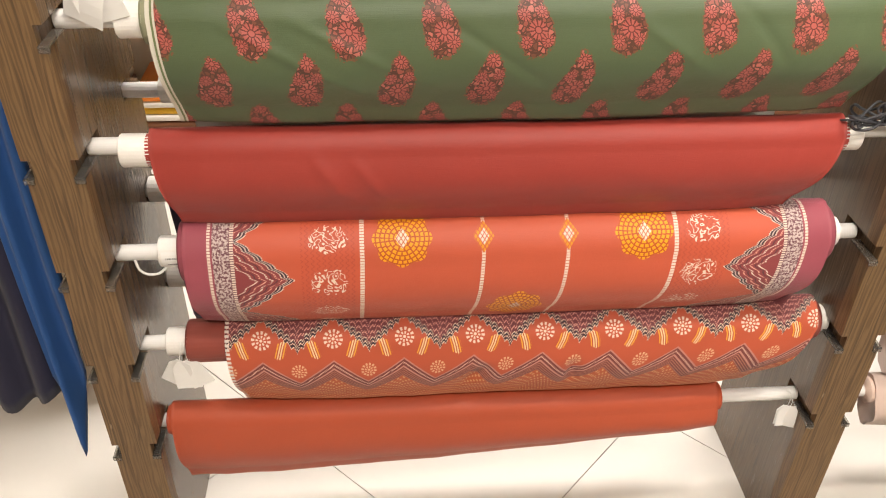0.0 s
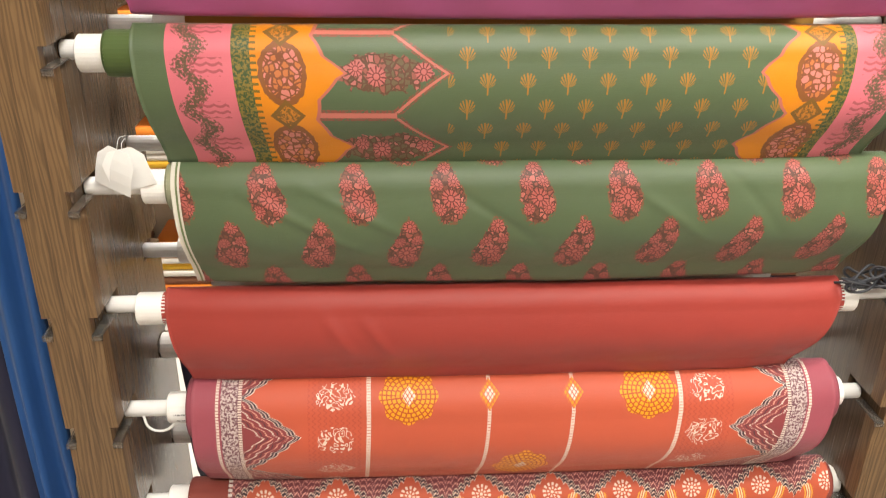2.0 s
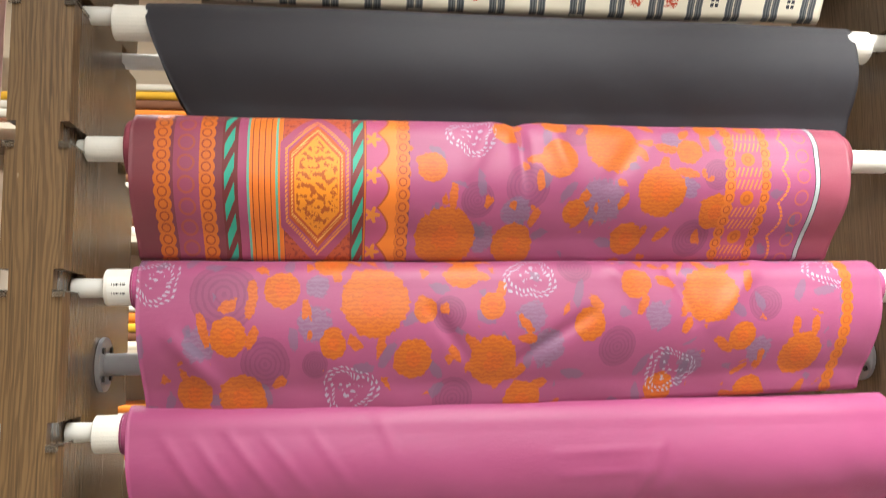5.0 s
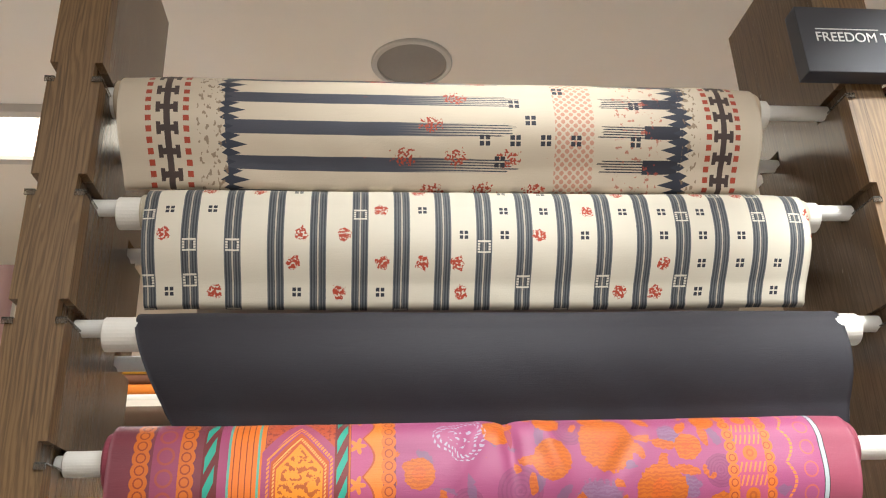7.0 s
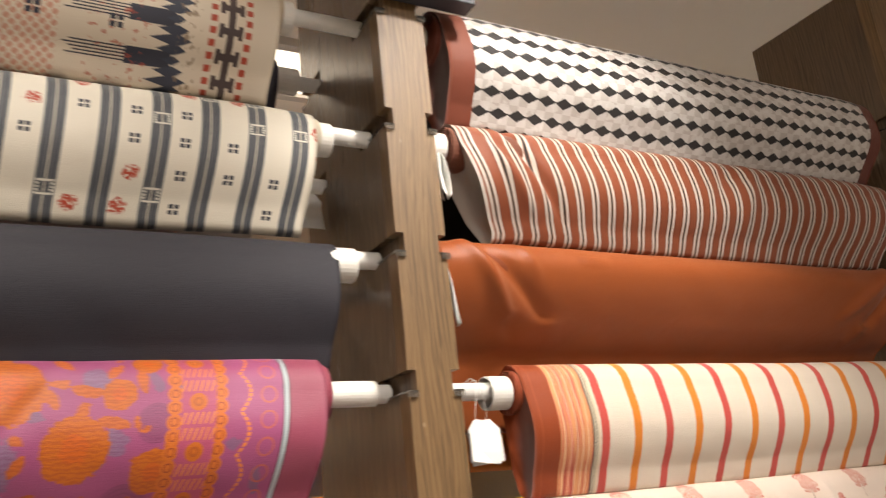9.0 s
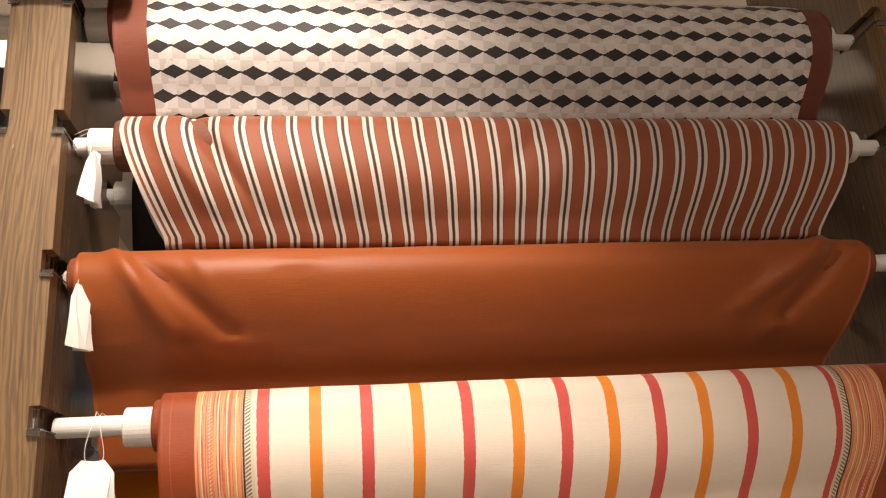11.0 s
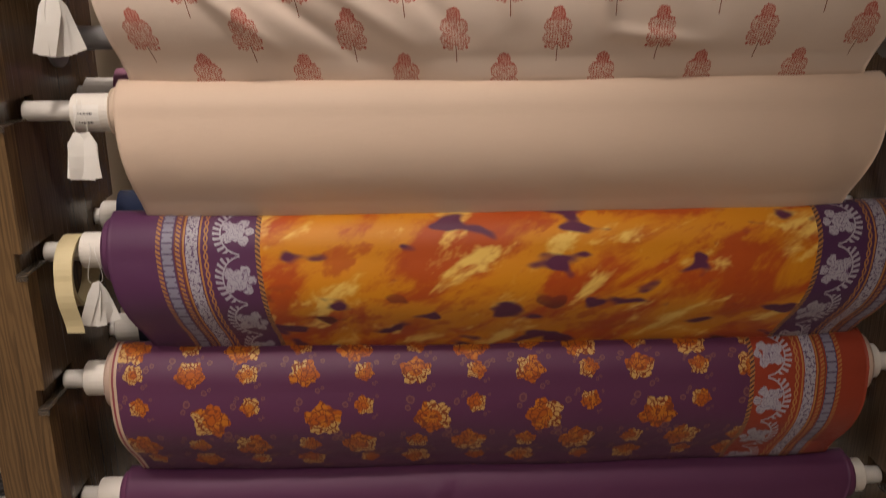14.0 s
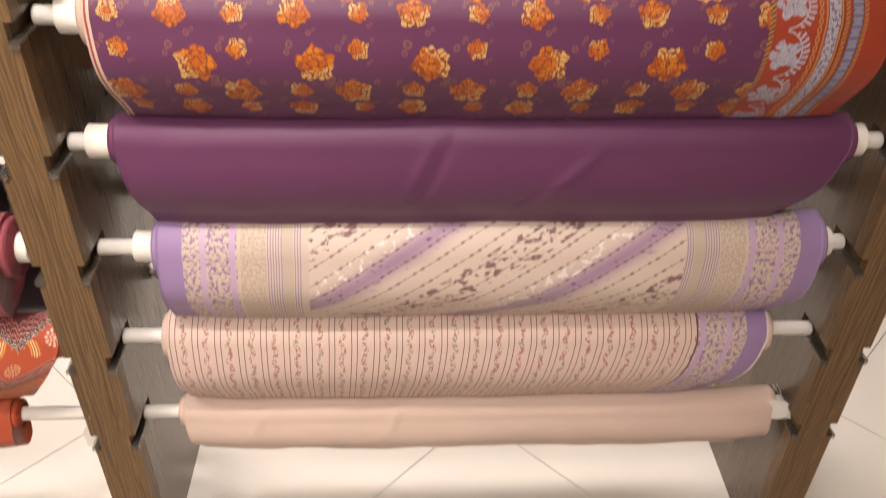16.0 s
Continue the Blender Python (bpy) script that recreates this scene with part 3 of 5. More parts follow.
def a4(u, v):
    u = u * 1.055
    c = pink_garden(u, v, ((0.455, 0.205, 0.045), (0.622, 0.090, 0.028), (0.706, 0.066, 0.042), (0.782, 0.135, 0.037), (0.826, 0.075, 0.020), (0.872, 0.165, 0.026), (0.431, 0.105, 0.022),
                           (0.560, 0.215, 0.032), (0.620, 0.030, 0.020), (0.545, 0.045, 0.022), (0.740, 0.205, 0.024), (0.690, 0.020, 0.020), (0.650, 0.165, 0.018), (0.860, 0.030, 0.018)),
                    ((0.575, 0.130, 0.034), (0.500, 0.150, 0.026), (0.845, 0.205, 0.030), (0.870, 0.110, 0.024), (0.650, 0.045, 0.026)),
                    ((0.690, 0.150, 0.036), (0.560, 0.165, 0.024), (0.800, 0.055, 0.018), (0.510, 0.205, 0.022), (0.825, 0.130, 0.016)), 0.0)
    c = layers(c, (dotted_ring(u, v, ((0.492, 0.055),)) * 0.85, C(172, 170, 188)), (lt(u, 0.398), PLUM))
    for k, (at, w) in enumerate(((0.046, 0.020), (0.108, 0.020), (0.388, 0.017), (0.890, 0.015), (0.946, 0.015))):
        m, ring = chain(u, v, at, w, 0.017)
        c = layers(c, (m, C(206, 108, 36)), (ring, C(150, 66, 36)))
    y = fr(v / 0.03) * 0.03 - 0.015
    c = layers(c, (band(u, 0.062, 0.098), C(150, 70, 100)), (band(hyp(u - 0.08, y), 0.009, 0.0125), C(166, 80, 70)))
    teal = fr((v + (u - 0.13) * 2.2) / 0.042)
    c = layers(c, (band(u, 0.130, 0.152), C(110, 46, 48)), (band(u, 0.133, 0.147) * lt(teal, 0.55), C(60, 164, 142)), (band(u, 0.152, 0.1645), C(160, 74, 112)),
               (band(u, 0.1645, 0.215), C(228, 120, 40)), (band(u, 0.1645, 0.168), C(108, 170, 150)), (band(u, 0.205, 0.2085), C(108, 170, 150)),
               (band(u, 0.17, 0.205) * lt(fr(u / 0.0086), 0.16), C(130, 56, 30)))
    hx, hy = (u - 0.264), (v - 0.132)
    hexa = mx(ab(hy) * 0.50 + ab(hx) * 0.55, ab(hx) * 1.12)
    motif = gt(noise_of(vec(u, v), 130.0, 2.0), 0.53) * lt(hexa, 0.033)
    c = layers(c, (band(u, 0.216, 0.312), C(186, 84, 52)), (band(u, 0.216, 0.312) * gt(noise_of(vec(u, v), 170.0, 2.0), 0.56), C(150, 62, 50)),
               (lt(hexa, 0.059), C(164, 76, 112)), (band(hexa, 0.047, 0.051) * dash(v + u, 0.006), C(228, 140, 60)), (lt(hexa, 0.045), C(190, 86, 40)),
               (band(hexa, 0.0385, 0.0415) * dash(v + u, 0.005), C(236, 170, 90)), (lt(hexa, 0.036), C(238, 146, 34)), (motif, C(176, 88, 30)))
    c = layers(c, (band(u, 0.312, 0.334), C(120, 50, 52)), (band(u, 0.315, 0.330) * lt(teal, 0.5), C(60, 164, 142)), (lt(ab(u - 0.333), 0.0012), GOLD))
    sc = 0.350 + 0.016 * ab(sn(v * 58.0))
    c = layers(c, (band(u, 0.335, 0.380), C(232, 126, 40)), (band(u, 0.335, 1.0) * lt(u, sc + 0.003), C(170, 78, 40)), (band(u, 0.335, 1.0) * lt(u, sc), C(176, 80, 122)),
               (petals(u - 0.344, fr(v / 0.054 + 0.3) * 0.054 - 0.027, 0.009, 5, 0.4) * gt(u, 0.335), C(220, 130, 50)))
    m, ring = chain(u, v, 0.388, 0.017, 0.017)
    c = layers(c, (m, C(206, 108, 36)), (ring, C(150, 66, 36)))
    ly = fr(v / 0.058) * 0.058 - 0.029
    fd = hyp(u - 0.918, ly)
    right = band(u, 0.898, 0.940)
    c = layers(c, (right, C(176, 78, 110)), (right * lt(fd, 0.011), GOLD), (right * band(fd, 0.003, 0.006), C(170, 84, 30)), (right * band(ab(ly), 0.013, 0.027) * gt(sn(u * 900.0 + v * 300.0), 0.4), C(222, 130, 60)))
    wave = ab(u - 0.972 - 0.012 * ab(sn(v * 62.0)))
    c = layers(c, (lt(wave, 0.0022) * dash(v, 0.006, 0.75), C(226, 128, 48)), (band(hyp(u - 1.008, fr(v / 0.032) * 0.032 - 0.016), 0.009, 0.0115), C(190, 96, 84)),
               (gt(u, 1.030), C(150, 70, 92)), (band(u, 1.0275, 1.037), C(60, 44, 52)), (band(u, 1.029, 1.0355), C(176, 186, 190)))
    return c


def a5(u, v):
    c = pink_garden(u, v, ((0.318, 0.078, 0.046), (0.797, 0.070, 0.040), (0.485, 0.155, 0.034), (0.947, 0.158, 0.032), (0.192, 0.063, 0.024), (0.120, 0.120, 0.024), (0.371, 0.150, 0.026),
                           (0.135, 0.197, 0.032), (0.620, 0.110, 0.022), (0.687, 0.055, 0.022), (0.257, 0.020, 0.024), (0.070, 0.190, 0.024), (0.387, 0.090, 0.016), (0.533, 0.213, 0.028),
                           (0.882, 0.210, 0.022), (0.440, 0.040, 0.022), (0.850, 0.130, 0.020), (0.480, 0.085, 0.018), (0.260, 0.130, 0.018), (0.740, 0.200, 0.022)),
                    ((0.115, 0.070, 0.046), (0.168, 0.153, 0.034), (0.663, 0.140, 0.028), (0.420, 0.095, 0.024), (0.235, 0.155, 0.018), (0.600, 0.030, 0.026), (0.880, 0.085, 0.026), (0.430, 0.205, 0.030)),
                    # second grey spot paints the shade of the diagonal fold
                    ((0.235, 0.105, 0.024), (0.560, 0.140, 0.026), (0.080, 0.130, 0.022), (0.880, 0.150, 0.020), (0.240, 0.060, 0.016), (0.535, 0.100, 0.022), (0.720, 0.100, 0.020), (0.780, 0.165, 0.020)), 1.7)
    c = layers(c, (dotted_ring(u, v, ((0.02, 0.05), (0.535, 0.045), (0.282, 0.190), (0.750, 0.175), (0.985, 0.03))) * 0.85, C(172, 170, 190)), (gt(u, 1.0), PINK))
    m, ring = chain(u, v, 1.008, 0.016, 0.017)
    return layers(c, (m, GOLD), (ring, C(170, 84, 30)))


GREEN = C(84, 99, 68)


def lace(u, v, scale=160.0, cut=0.5):
    return gt(noise_of(vec(u, v), scale, 3.0, 0.7), cut)


def petal_lines(u, v, scale, wide=0.10):
    """Drawn petals: a net of dark outlines, and a tone for each petal."""
    w = vec(u + wob(u, v, 80.0, 0.003), v + wob(v, u, 80.0, 0.003))
    edge_d = cells(w, scale, "Distance", "DISTANCE_TO_EDGE")
    tone, _, _ = split(cells(w, scale, "Color"))
    return lt(edge_d, wide), tone


def fan(x, y, r, n=11.0):
    """A small drawn flower: its disc and its radial lines."""
    d, a = hyp(x, y), ang(y, x)
    disc = lt(d, r * (1 + 0.08 * sn(a * n)))
    return disc, disc * mx(gt(sn(a * n), 0.45) * gt(d, r * 0.3), band(d, r * 0.30, r * 0.42))


def a7(u, v):
    u = u + 0.028
    per = 0.112
    c = GREEN
    # gold sprigs over the field
    x, y, k, r = lattice(u, v, 0.0545, 0.034, 0.03, 0.006)
    sprig = mx(lt(hyp(x / 0.0110, (y + 0.004) / 0.0095), 1.0) * gt(sn(ang(y - 0.008, x) * 26.0), 0.0), lt(ab(x), 0.0011) * lt(ab(y - 0.002), 0.013))
    c = layers(c, (sprig * band(u, 0.44, 0.98), C(166, 116, 40)))
    vy = v - 0.078
    ph = ab(fr(vy / per + 0.5) - 0.5) * per
    ink, tone = petal_lines(u, v, 120.0, 0.11)
    # pointed panel outlined in pink, filled with flowers
    tip = 0.440 - ph * 1.60 + ph * ph * 5.0
    line = mx(lt(ab(u - tip), 0.0030) * lt(ph, 0.0520), band(u, 0.26, 0.370) * lt(ab(ph - 0.0545), 0.0022))
    halo = mx(lt(ab(u - tip), 0.0085) * lt(ph, 0.0540) * lace(u, v, 260.0, 0.5), band(u, 0.26, 0.370) * lt(ab(ph - 0.052), 0.004) * lace(u, v, 260.0, 0.46))
    fx, fy = (u - 0.352) / 0.068, (fr(vy / per + 0.5) - 0.5) * per / 0.026
    inside = lt(hyp(fx, fy), 0.95 + wob(u, v, 70.0, 0.5))
    c = layers(c, (halo, C(138, 76, 60)), (line, C(196, 112, 98)), (inside * 0.55, C(120, 84, 62)), (inside * gt(tone, 0.40), C(148, 86, 74)), (inside * gt(tone, 0.72), C(182, 108, 102)), (inside * ink, C(96, 66, 46)))
    for px, py, pr in ((0.345, 0.004, 0.013), (0.408, -0.002, 0.012), (0.318, -0.006, 0.010)):
        disc, ray = fan(u - px, (fr(vy / per + 0.5) - 0.5) * per - py, pr)
        c = layers(c, (disc, C(188, 104, 98)), (ray, C(116, 58, 50)))
    # orange and pink borders, the same at both ends
    for e, s in ((0.0, 1.0), (1.088, -1.0)):
        w = (u - e) * s
        lobes = 0.004 * ab(sn(v * 112.0))
        edge = 0.258 + 0.042 * (1 - ph / 0.056) * (1 - ph / 0.056) + lobes if s > 0 else 0.165 + 0.05 * (1 - ph / 0.056) + lobes
        a, b, cc = (0.073, 0.158, 0.182) if s > 0 else (0.022, 0.092, 0.108)
        mid = 0.222 if s > 0 else 0.140
        bulge = hyp((w - mid) / 0.030, ph / 0.040) + wob(u, v, 90.0, 0.12)
        orn, rim = lt(bulge, 1.0), band(bulge, 0.86, 1.06)
        knot = ab(w - mid) / 0.024 + ab(0.056 - ph) / 0.022
        c = layers(c, (band(w, a, 10.0) * lt(w, edge + 0.005), C(186, 104, 88)), (band(w, a, 10.0) * lt(w, edge), C(214, 130, 8)), (orn, C(190, 112, 62)), (orn * gt(tone, 0.45), C(204, 124, 112)),
                   (orn * ink, C(126, 74, 44)), (rim, C(132, 80, 38)), (lt(knot, 1.0), C(120, 86, 30)), (lt(knot, 0.7) * lace(u, v, 230.0, 0.5), C(190, 118, 30)),
                   (band(w, b, cc), C(126, 108, 44)), (band(w, b, cc) * lace(u, v, 220.0, 0.5), C(60, 78, 42)), (band(w, cc, cc + 0.008) * gt(sn(v * 700.0), 0.3), C(110, 90, 30)),
                   (band(w, a, b), C(208, 108, 118)))
        vine = ab(w - a - (b - a) * 0.36 + 0.010 * sn(v * 112.0))
        spray = band(w, a + (b - a) * 0.36, b - 0.012) * gt(sn(v * 112.0), 0.2) * gt(sn(v * 700.0 - ab(sn(w * 200.0)) * 2.0), 0.35)
        c = layers(c, (lt(vine, 0.016) * lace(u, v, 210.0, 0.50) * band(w, a, b), C(118, 82, 66)), (lt(vine, 0.008) * lace(u, v, 250.0, 0.46) * band(w, a, b), C(96, 80, 58)), (spray * 0.8, C(150, 74, 76)))
    return c


def a8(u, v):
    c = GREEN
    ink, tone = petal_lines(u, v, 150.0, 0.12)
    for ou, ov, turn in ((0.0665, -0.024, 1.0), (0.0095, 0.061, -1.0)):
        x, y, k, r = lattice(u, v, 0.127, 0.170, ou, ov, False)
        x = x - 0.005 * sn(y * 55.0) * turn
        t = y / 0.092 + 0.5
        out = hyp(x / (0.031 * (0.52 + 0.48 * t)), y / 0.046) + wob(u, v, 120.0, 0.16) + wob(u, v, 45.0, 0.08)
        shape = lt(out, 0.97)
        c = layers(c, (band(out, 0.9, 1.06) * gt(noise_of(vec(u, v), 220.0, 1.0), 0.5), C(120, 84, 56)), (shape, C(118, 70, 54)), (shape * gt(tone, 0.35), C(152, 82, 70)),
                   (shape * gt(tone, 0.70), C(188, 106, 94)), (shape * ink, C(88, 56, 42)))
        for px, py, pr in ((0.0, -0.036, 0.0095), (0.003, 0.010, 0.0130), (-0.012, -0.010, 0.0085), (0.012, -0.014, 0.0080), (-0.014, 0.026, 0.0085), (0.015, 0.024, 0.0085)):
            disc, ray = fan(x - px, y - py, pr)
            c = layers(c, (disc * shape, C(178, 94, 84)), (ray * shape, C(104, 50, 42)))
    return layers(c, (lt(u, 0.012), C(206, 200, 184)), (band(u, 0.006, 0.009), C(110, 120, 80)))


def a10(u, v):
    base, white = C(198, 90, 62), C(232, 212, 196)
    c = base
    for at in (0.224, 0.822):
        bandm = lt(ab(u - at), 0.043)
        waves = gt(sn((u + 0.0022 * sn(v * 700.0)) * 700.0), 0.75)
        c = layers(c, (bandm * 0.25, C(196, 84, 58)), (bandm * waves * 0.6, C(170, 70, 52)))
        y = fr((v - 0.008) / 0.072) * 0.072 - 0.036
        d = hyp((u - at) / 1.25, y)
        fl_m = lt(d, 0.023 + wob(u, v, 80.0, 0.009)) * lt(ab(fr(noise_of(vec(u, v), 75.0, 1.0) * 6.0) - 0.5), 0.14)
        c = layers(c, (fl_m, white))
    for at in (0.277, 0.778):
        c = layers(c, (lt(ab(u - at), 0.0035) * dash(v, 0.0048, 0.78), white))
    for at in (0.468, 0.603):
        dm = ab(u - at) / 0.017 + ab(v - 0.046) / 0.027
        gridm = gt(sn((u - at + (v - 0.046) * 0.63) * 900.0), -0.75) * gt(sn((u - at - (v - 0.046) * 0.63) * 900.0), -0.75)
        c = layers(c, (lt(ab(u - at), 0.003) * dash(v, 0.0048, 0.75), white), (lt(dm, 1.0), base), (lt(dm, 1.0) * gridm, C(226, 150, 30)), (lt(dm, 0.55) * gridm, white))
    for at, cv in ((0.340, 0.046), (0.726, 0.046), (0.535, 0.190)):
        x, y = u - at, v - cv
        d, a = hyp(x, y), ang(y, x)
        rim = 0.045 + 0.0025 * op("COSINE", a * 8.0)
        ringn = fr(d / 0.0072)
        seg = gt(sn(a * fl(d / 0.0072 + 0.001) * 6.2), -0.6)
        dm = ab(x) / 0.011 + ab(y) / 0.017
        gridm = gt(sn((x + y * 0.63) * 900.0), -0.75) * gt(sn((x - y * 0.63) * 900.0), -0.75)
        c = layers(c, (lt(d, rim), C(186, 84, 30)), (lt(d, rim) * lt(ringn, 0.70) * seg, C(242, 164, 22)), (lt(dm, 1.0), C(196, 96, 50)), (lt(dm, 1.0) * gridm, white))
    for s, e in ((1.0, 0.0), (-1.0, 1.033)):
        w = (u - e) * s
        t = zig((v - 0.043) / 0.132)            # 0 at the inner points
        tip = 0.083 + t * 0.084 + 0.0055 * ab(sn(v * 210.0))
        zone = lt(w, tip)
        q = tip - w
        bead = dash(v + w * 0.6, 0.0042, 0.66)
        c = layers(c, (zone, C(140, 62, 64)), (zone * lt(q, 0.0022) * bead, white), (zone * band(q, 0.0024, 0.0052), C(52, 42, 50)), (zone * band(q, 0.0054, 0.0076), C(196, 176, 170)), (zone * band(q, 0.0078, 0.0106), C(56, 44, 52)),
                   (zone * band(q, 0.0108, 0.0132) * bead, white), (zone * band(q, 0.0190, 0.0222) * bead, C(226, 158, 140)), (zone * band(q, 0.0265, 0.0285), C(88, 50, 56)), (zone * band(q, 0.0330, 0.0362) * bead, white),
                   (zone * band(q, 0.0440, 0.0470) * bead, C(226, 166, 146)), (zone * band(q, 0.0520, 0.0540), C(88, 50, 56)), (zone * band(q, 0.0580, 0.0610) * bead, white),
                   (band(w, 0.044, 0.079), C(118, 76, 84)), (band(w, 0.046, 0.072) * lace(u, v, 230.0, 0.5), C(206, 186, 180)), (band(w, 0.073, 0.079) * dash(v, 0.004), white),
                   (lt(w, 0.046), C(160, 78, 90)), (lt(ab(w - 0.0405), 0.0026) * dash(v, 0.005, 0.75), white))
    return c


def a11(u, v):
    v = v - 0.013
    p, white = 0.1215, C(232, 206, 186)
    k = (u - 0.061) / p
    t = zig(k)                                    # 0 over a flower, 1 between two
    scal = 0.002 + t * 0.056 - 0.007 * ab(sn(u * 310.0))
    q = scal - v
    top = gt(q, 0.0)
    bead = dash(u + v, 0.0048, 0.62)
    c = layers(C(192, 88, 58), (top, C(112, 52, 56)), (top * lt(q, 0.0028) * bead, white), (top * band(q, 0.0030, 0.0066), C(50, 38, 46)), (top * band(q, 0.0066, 0.0094) * bead, white),
               (top * band(q, 0.0098, 0.0132), C(54, 40, 48)), (top * band(q, 0.0132, 0.0158) * bead, white), (top * band(q, 0.022, 0.026) * bead, C(228, 160, 146)),
               (top * band(q, 0.033, 0.037) * bead, C(220, 150, 140)), (top * band(q, 0.043, 0.047) * bead, C(214, 150, 140)))
    low = v - 0.070 - t * 0.046
    bot = gt(low, 0.0)
    c = layers(c, (bot, C(124, 62, 58)), (bot * lt(low, 0.0032), C(196, 130, 118)), (bot * band(low, 0.0075, 0.0110) * bead, C(222, 176, 160)), (bot * band(low, 0.0150, 0.0185), C(196, 136, 122)),
               (bot * band(low, 0.0185, 0.036) * gt(sn(low * 1500.0), 0.2), C(176, 112, 92)), (bot * gt(low, 0.036), C(190, 92, 52)),
               (bot * gt(low, 0.036) * gt(sn(u * 620.0) * sn(low * 520.0), 0.42), C(222, 160, 110)))
    x = (fr(k + 0.5) - 0.5) * p
    for xx, y0, r, petal in ((x, 0.032, 0.0165, white), ((fr(k) - 0.5) * p, 0.091, 0.0135, C(230, 178, 140))):
        d, a = hyp(xx, v - y0), ang(v - y0, xx)
        outer = band(d, r * 0.66, r) * gt(sn(a * 12.0), -0.15)
        inner = band(d, r * 0.28, r * 0.54) * gt(sn(a * 8.0), -0.1)
        c = layers(c, (outer, petal), (inner, petal), (lt(d, r * 0.16), petal))
    for dx in (-0.033, 0.033):
        xx, yy = x - dx, v - 0.050
        slant = yy * (0.28 if dx < 0 else -0.28)
        shape = lt(ab(xx - slant), 0.0085) * lt(ab(yy) + ab(xx - slant) * 0.5, 0.017)
        bars = gt(sn((xx - slant) * 1480.0), -0.2)
        c = layers(c, (shape * bars, C(238, 168, 60)), (shape * bars * lt(ab(xx - slant), 0.0042), C(238, 206, 160)))
    sel = lt(u, 0.007) * gt(sn(v * 800.0), -0.3)
    return layers(c, (sel, C(220, 206, 196)))


def b1(u, v):
    pu, pv = 0.0372, 0.034
    x, y, k, r = lattice(u, v, pu, pv, 0.005, 0.0)
    dm = ab(x) / 0.0186 + ab(y) / 0.0098
    side = lt(fr((u - 0.005) / pu * 1.0 + fr(r * 0.5)), 0.5)
    tone = mix(side, C(208, 202, 198), C(190, 182, 176))
    lightm = noise_of(vec(u, v), 35.0, 2.0)
    c = layers(tone, (gt(lightm, 0.56) * 0.6, C(218, 214, 210)), (lt(ab(y + 0.0014 * sn(u * 340.0)), 0.0011), C(60, 54, 52)), (lt(dm + wob(u, v, 240.0, 0.16), 1.0), C(38, 34, 34)))
    return layers(c, (lt(u, 0.047), C(120, 60, 40)), (gt(u, 1.058), C(104, 52, 40)))


def b2(u, v):
    d = ab(fr(u / 0.0355) - 0.5) * 0.0355
    return layers(C(134, 68, 38), (lt(d, 0.0092), C(112, 58, 36)), (lt(d, 0.0077), C(200, 188, 178)), (lt(d, 0.0026), C(140, 100, 80)), (lt(d, 0.0017), C(44, 32, 28)), (lt(u, 0.006), C(190, 180, 170)))


def b4(u, v):
    k = (u - 0.127) / 0.065
    n = fl(k + 0.5)
    d = ab(u - 0.127 - n * 0.065)
    stripe = lt(d, 0.0078 + wob(u * 0 + n * 3.0, v, 170.0, 0.0014)) * band(u, 0.11, 0.925)
    odd = gt(fr(n * 0.5), 0.25)
    c = layers(C(230, 216, 200), (stripe, mix(odd, C(206, 84, 76), C(230, 136, 48))))
    for s, e in ((1.0, 0.0), (-1.0, 1.025)):
        w = (u - e) * s
        fine = noise_of(vec(w * 430, v * 6.0), 1.0, 1.0)
        twist = gt(sn(w * 900.0 + v * 1300.0), 0.0)
        c = layers(c, (band(w, 0.044, 0.104), C(228, 160, 110)), (band(w, 0.044, 0.104) * gt(fine, 0.52), C(206, 104, 84)), (band(w, 0.046, 0.075) * gt(fine, 0.60), C(178, 62, 56)),
                   (band(w, 0.044, 0.104) * gt(fr(w / 0.0105), 0.86), C(238, 212, 176)), (band(w, 0.060, 0.066) * twist, C(220, 120, 110)), (band(w, 0.104, 0.116), C(224, 206, 180)),
                   (band(w, 0.105, 0.112) * twist, C(120, 120, 112)), (lt(ab(w - 0.1035), 0.0012), C(60, 44, 36)), (lt(w, 0.044), C(150, 66, 28)), (band(w, 0.014, 0.0155), C(170, 84, 44)))
    return c


def b5(u, v):
    c = C(230, 212, 198)
    for ou, ov in ((-0.021, -0.025), (0.047, 0.035)):
        x, y, k, r = lattice(u, v, 0.134, 0.12, ou, ov, False)
        x = (x - y * 0.06) * 1.18
        n = wob(u, v, 260.0, 0.0035)
        blob = None
        for cx, cy, cr in ((0.0, -0.024, 0.0105), (0.0105, -0.010, 0.0105), (0.0155, 0.006, 0.0075), (0.0, 0.002, 0.0125), (0.0085, 0.015, 0.0060)):
            d = hyp((ab(x) if cx else x) - cx, y - cy) - cr + n
            blob = d if blob is None else mn(blob, d)
        crown = lt(blob, 0.0)
        twig = noise_of(vec(x * 60.0 + k, y * 60.0 + r), 7.0, 1.0)
        strokes = gt(sn(x * 1500.0 + twig * 14.0), -0.15) * lt(fr(y / 0.011 + twig * 4.0), 0.8)
        rim = band(blob, -0.0016, 0.0)
        head = crown * lt(y + (twig - 0.5) * 0.012, -0.018)
        stem = lt(ab(x - 0.0008), 0.0008) * band(y, 0.012, 0.038)
        dots = lt(hyp(ab(x) - 0.0175, y - 0.017), 0.0024)
        c = layers(c, (stem, C(140, 92, 74)), (crown * 0.16, C(212, 150, 128)), (mx(crown * strokes, rim * 0.6), C(192, 100, 82)), (head * 0.5, C(206, 104, 88)), (head * strokes * 0.7, C(182, 74, 62)), (dots, C(190, 98, 82)))
    return c


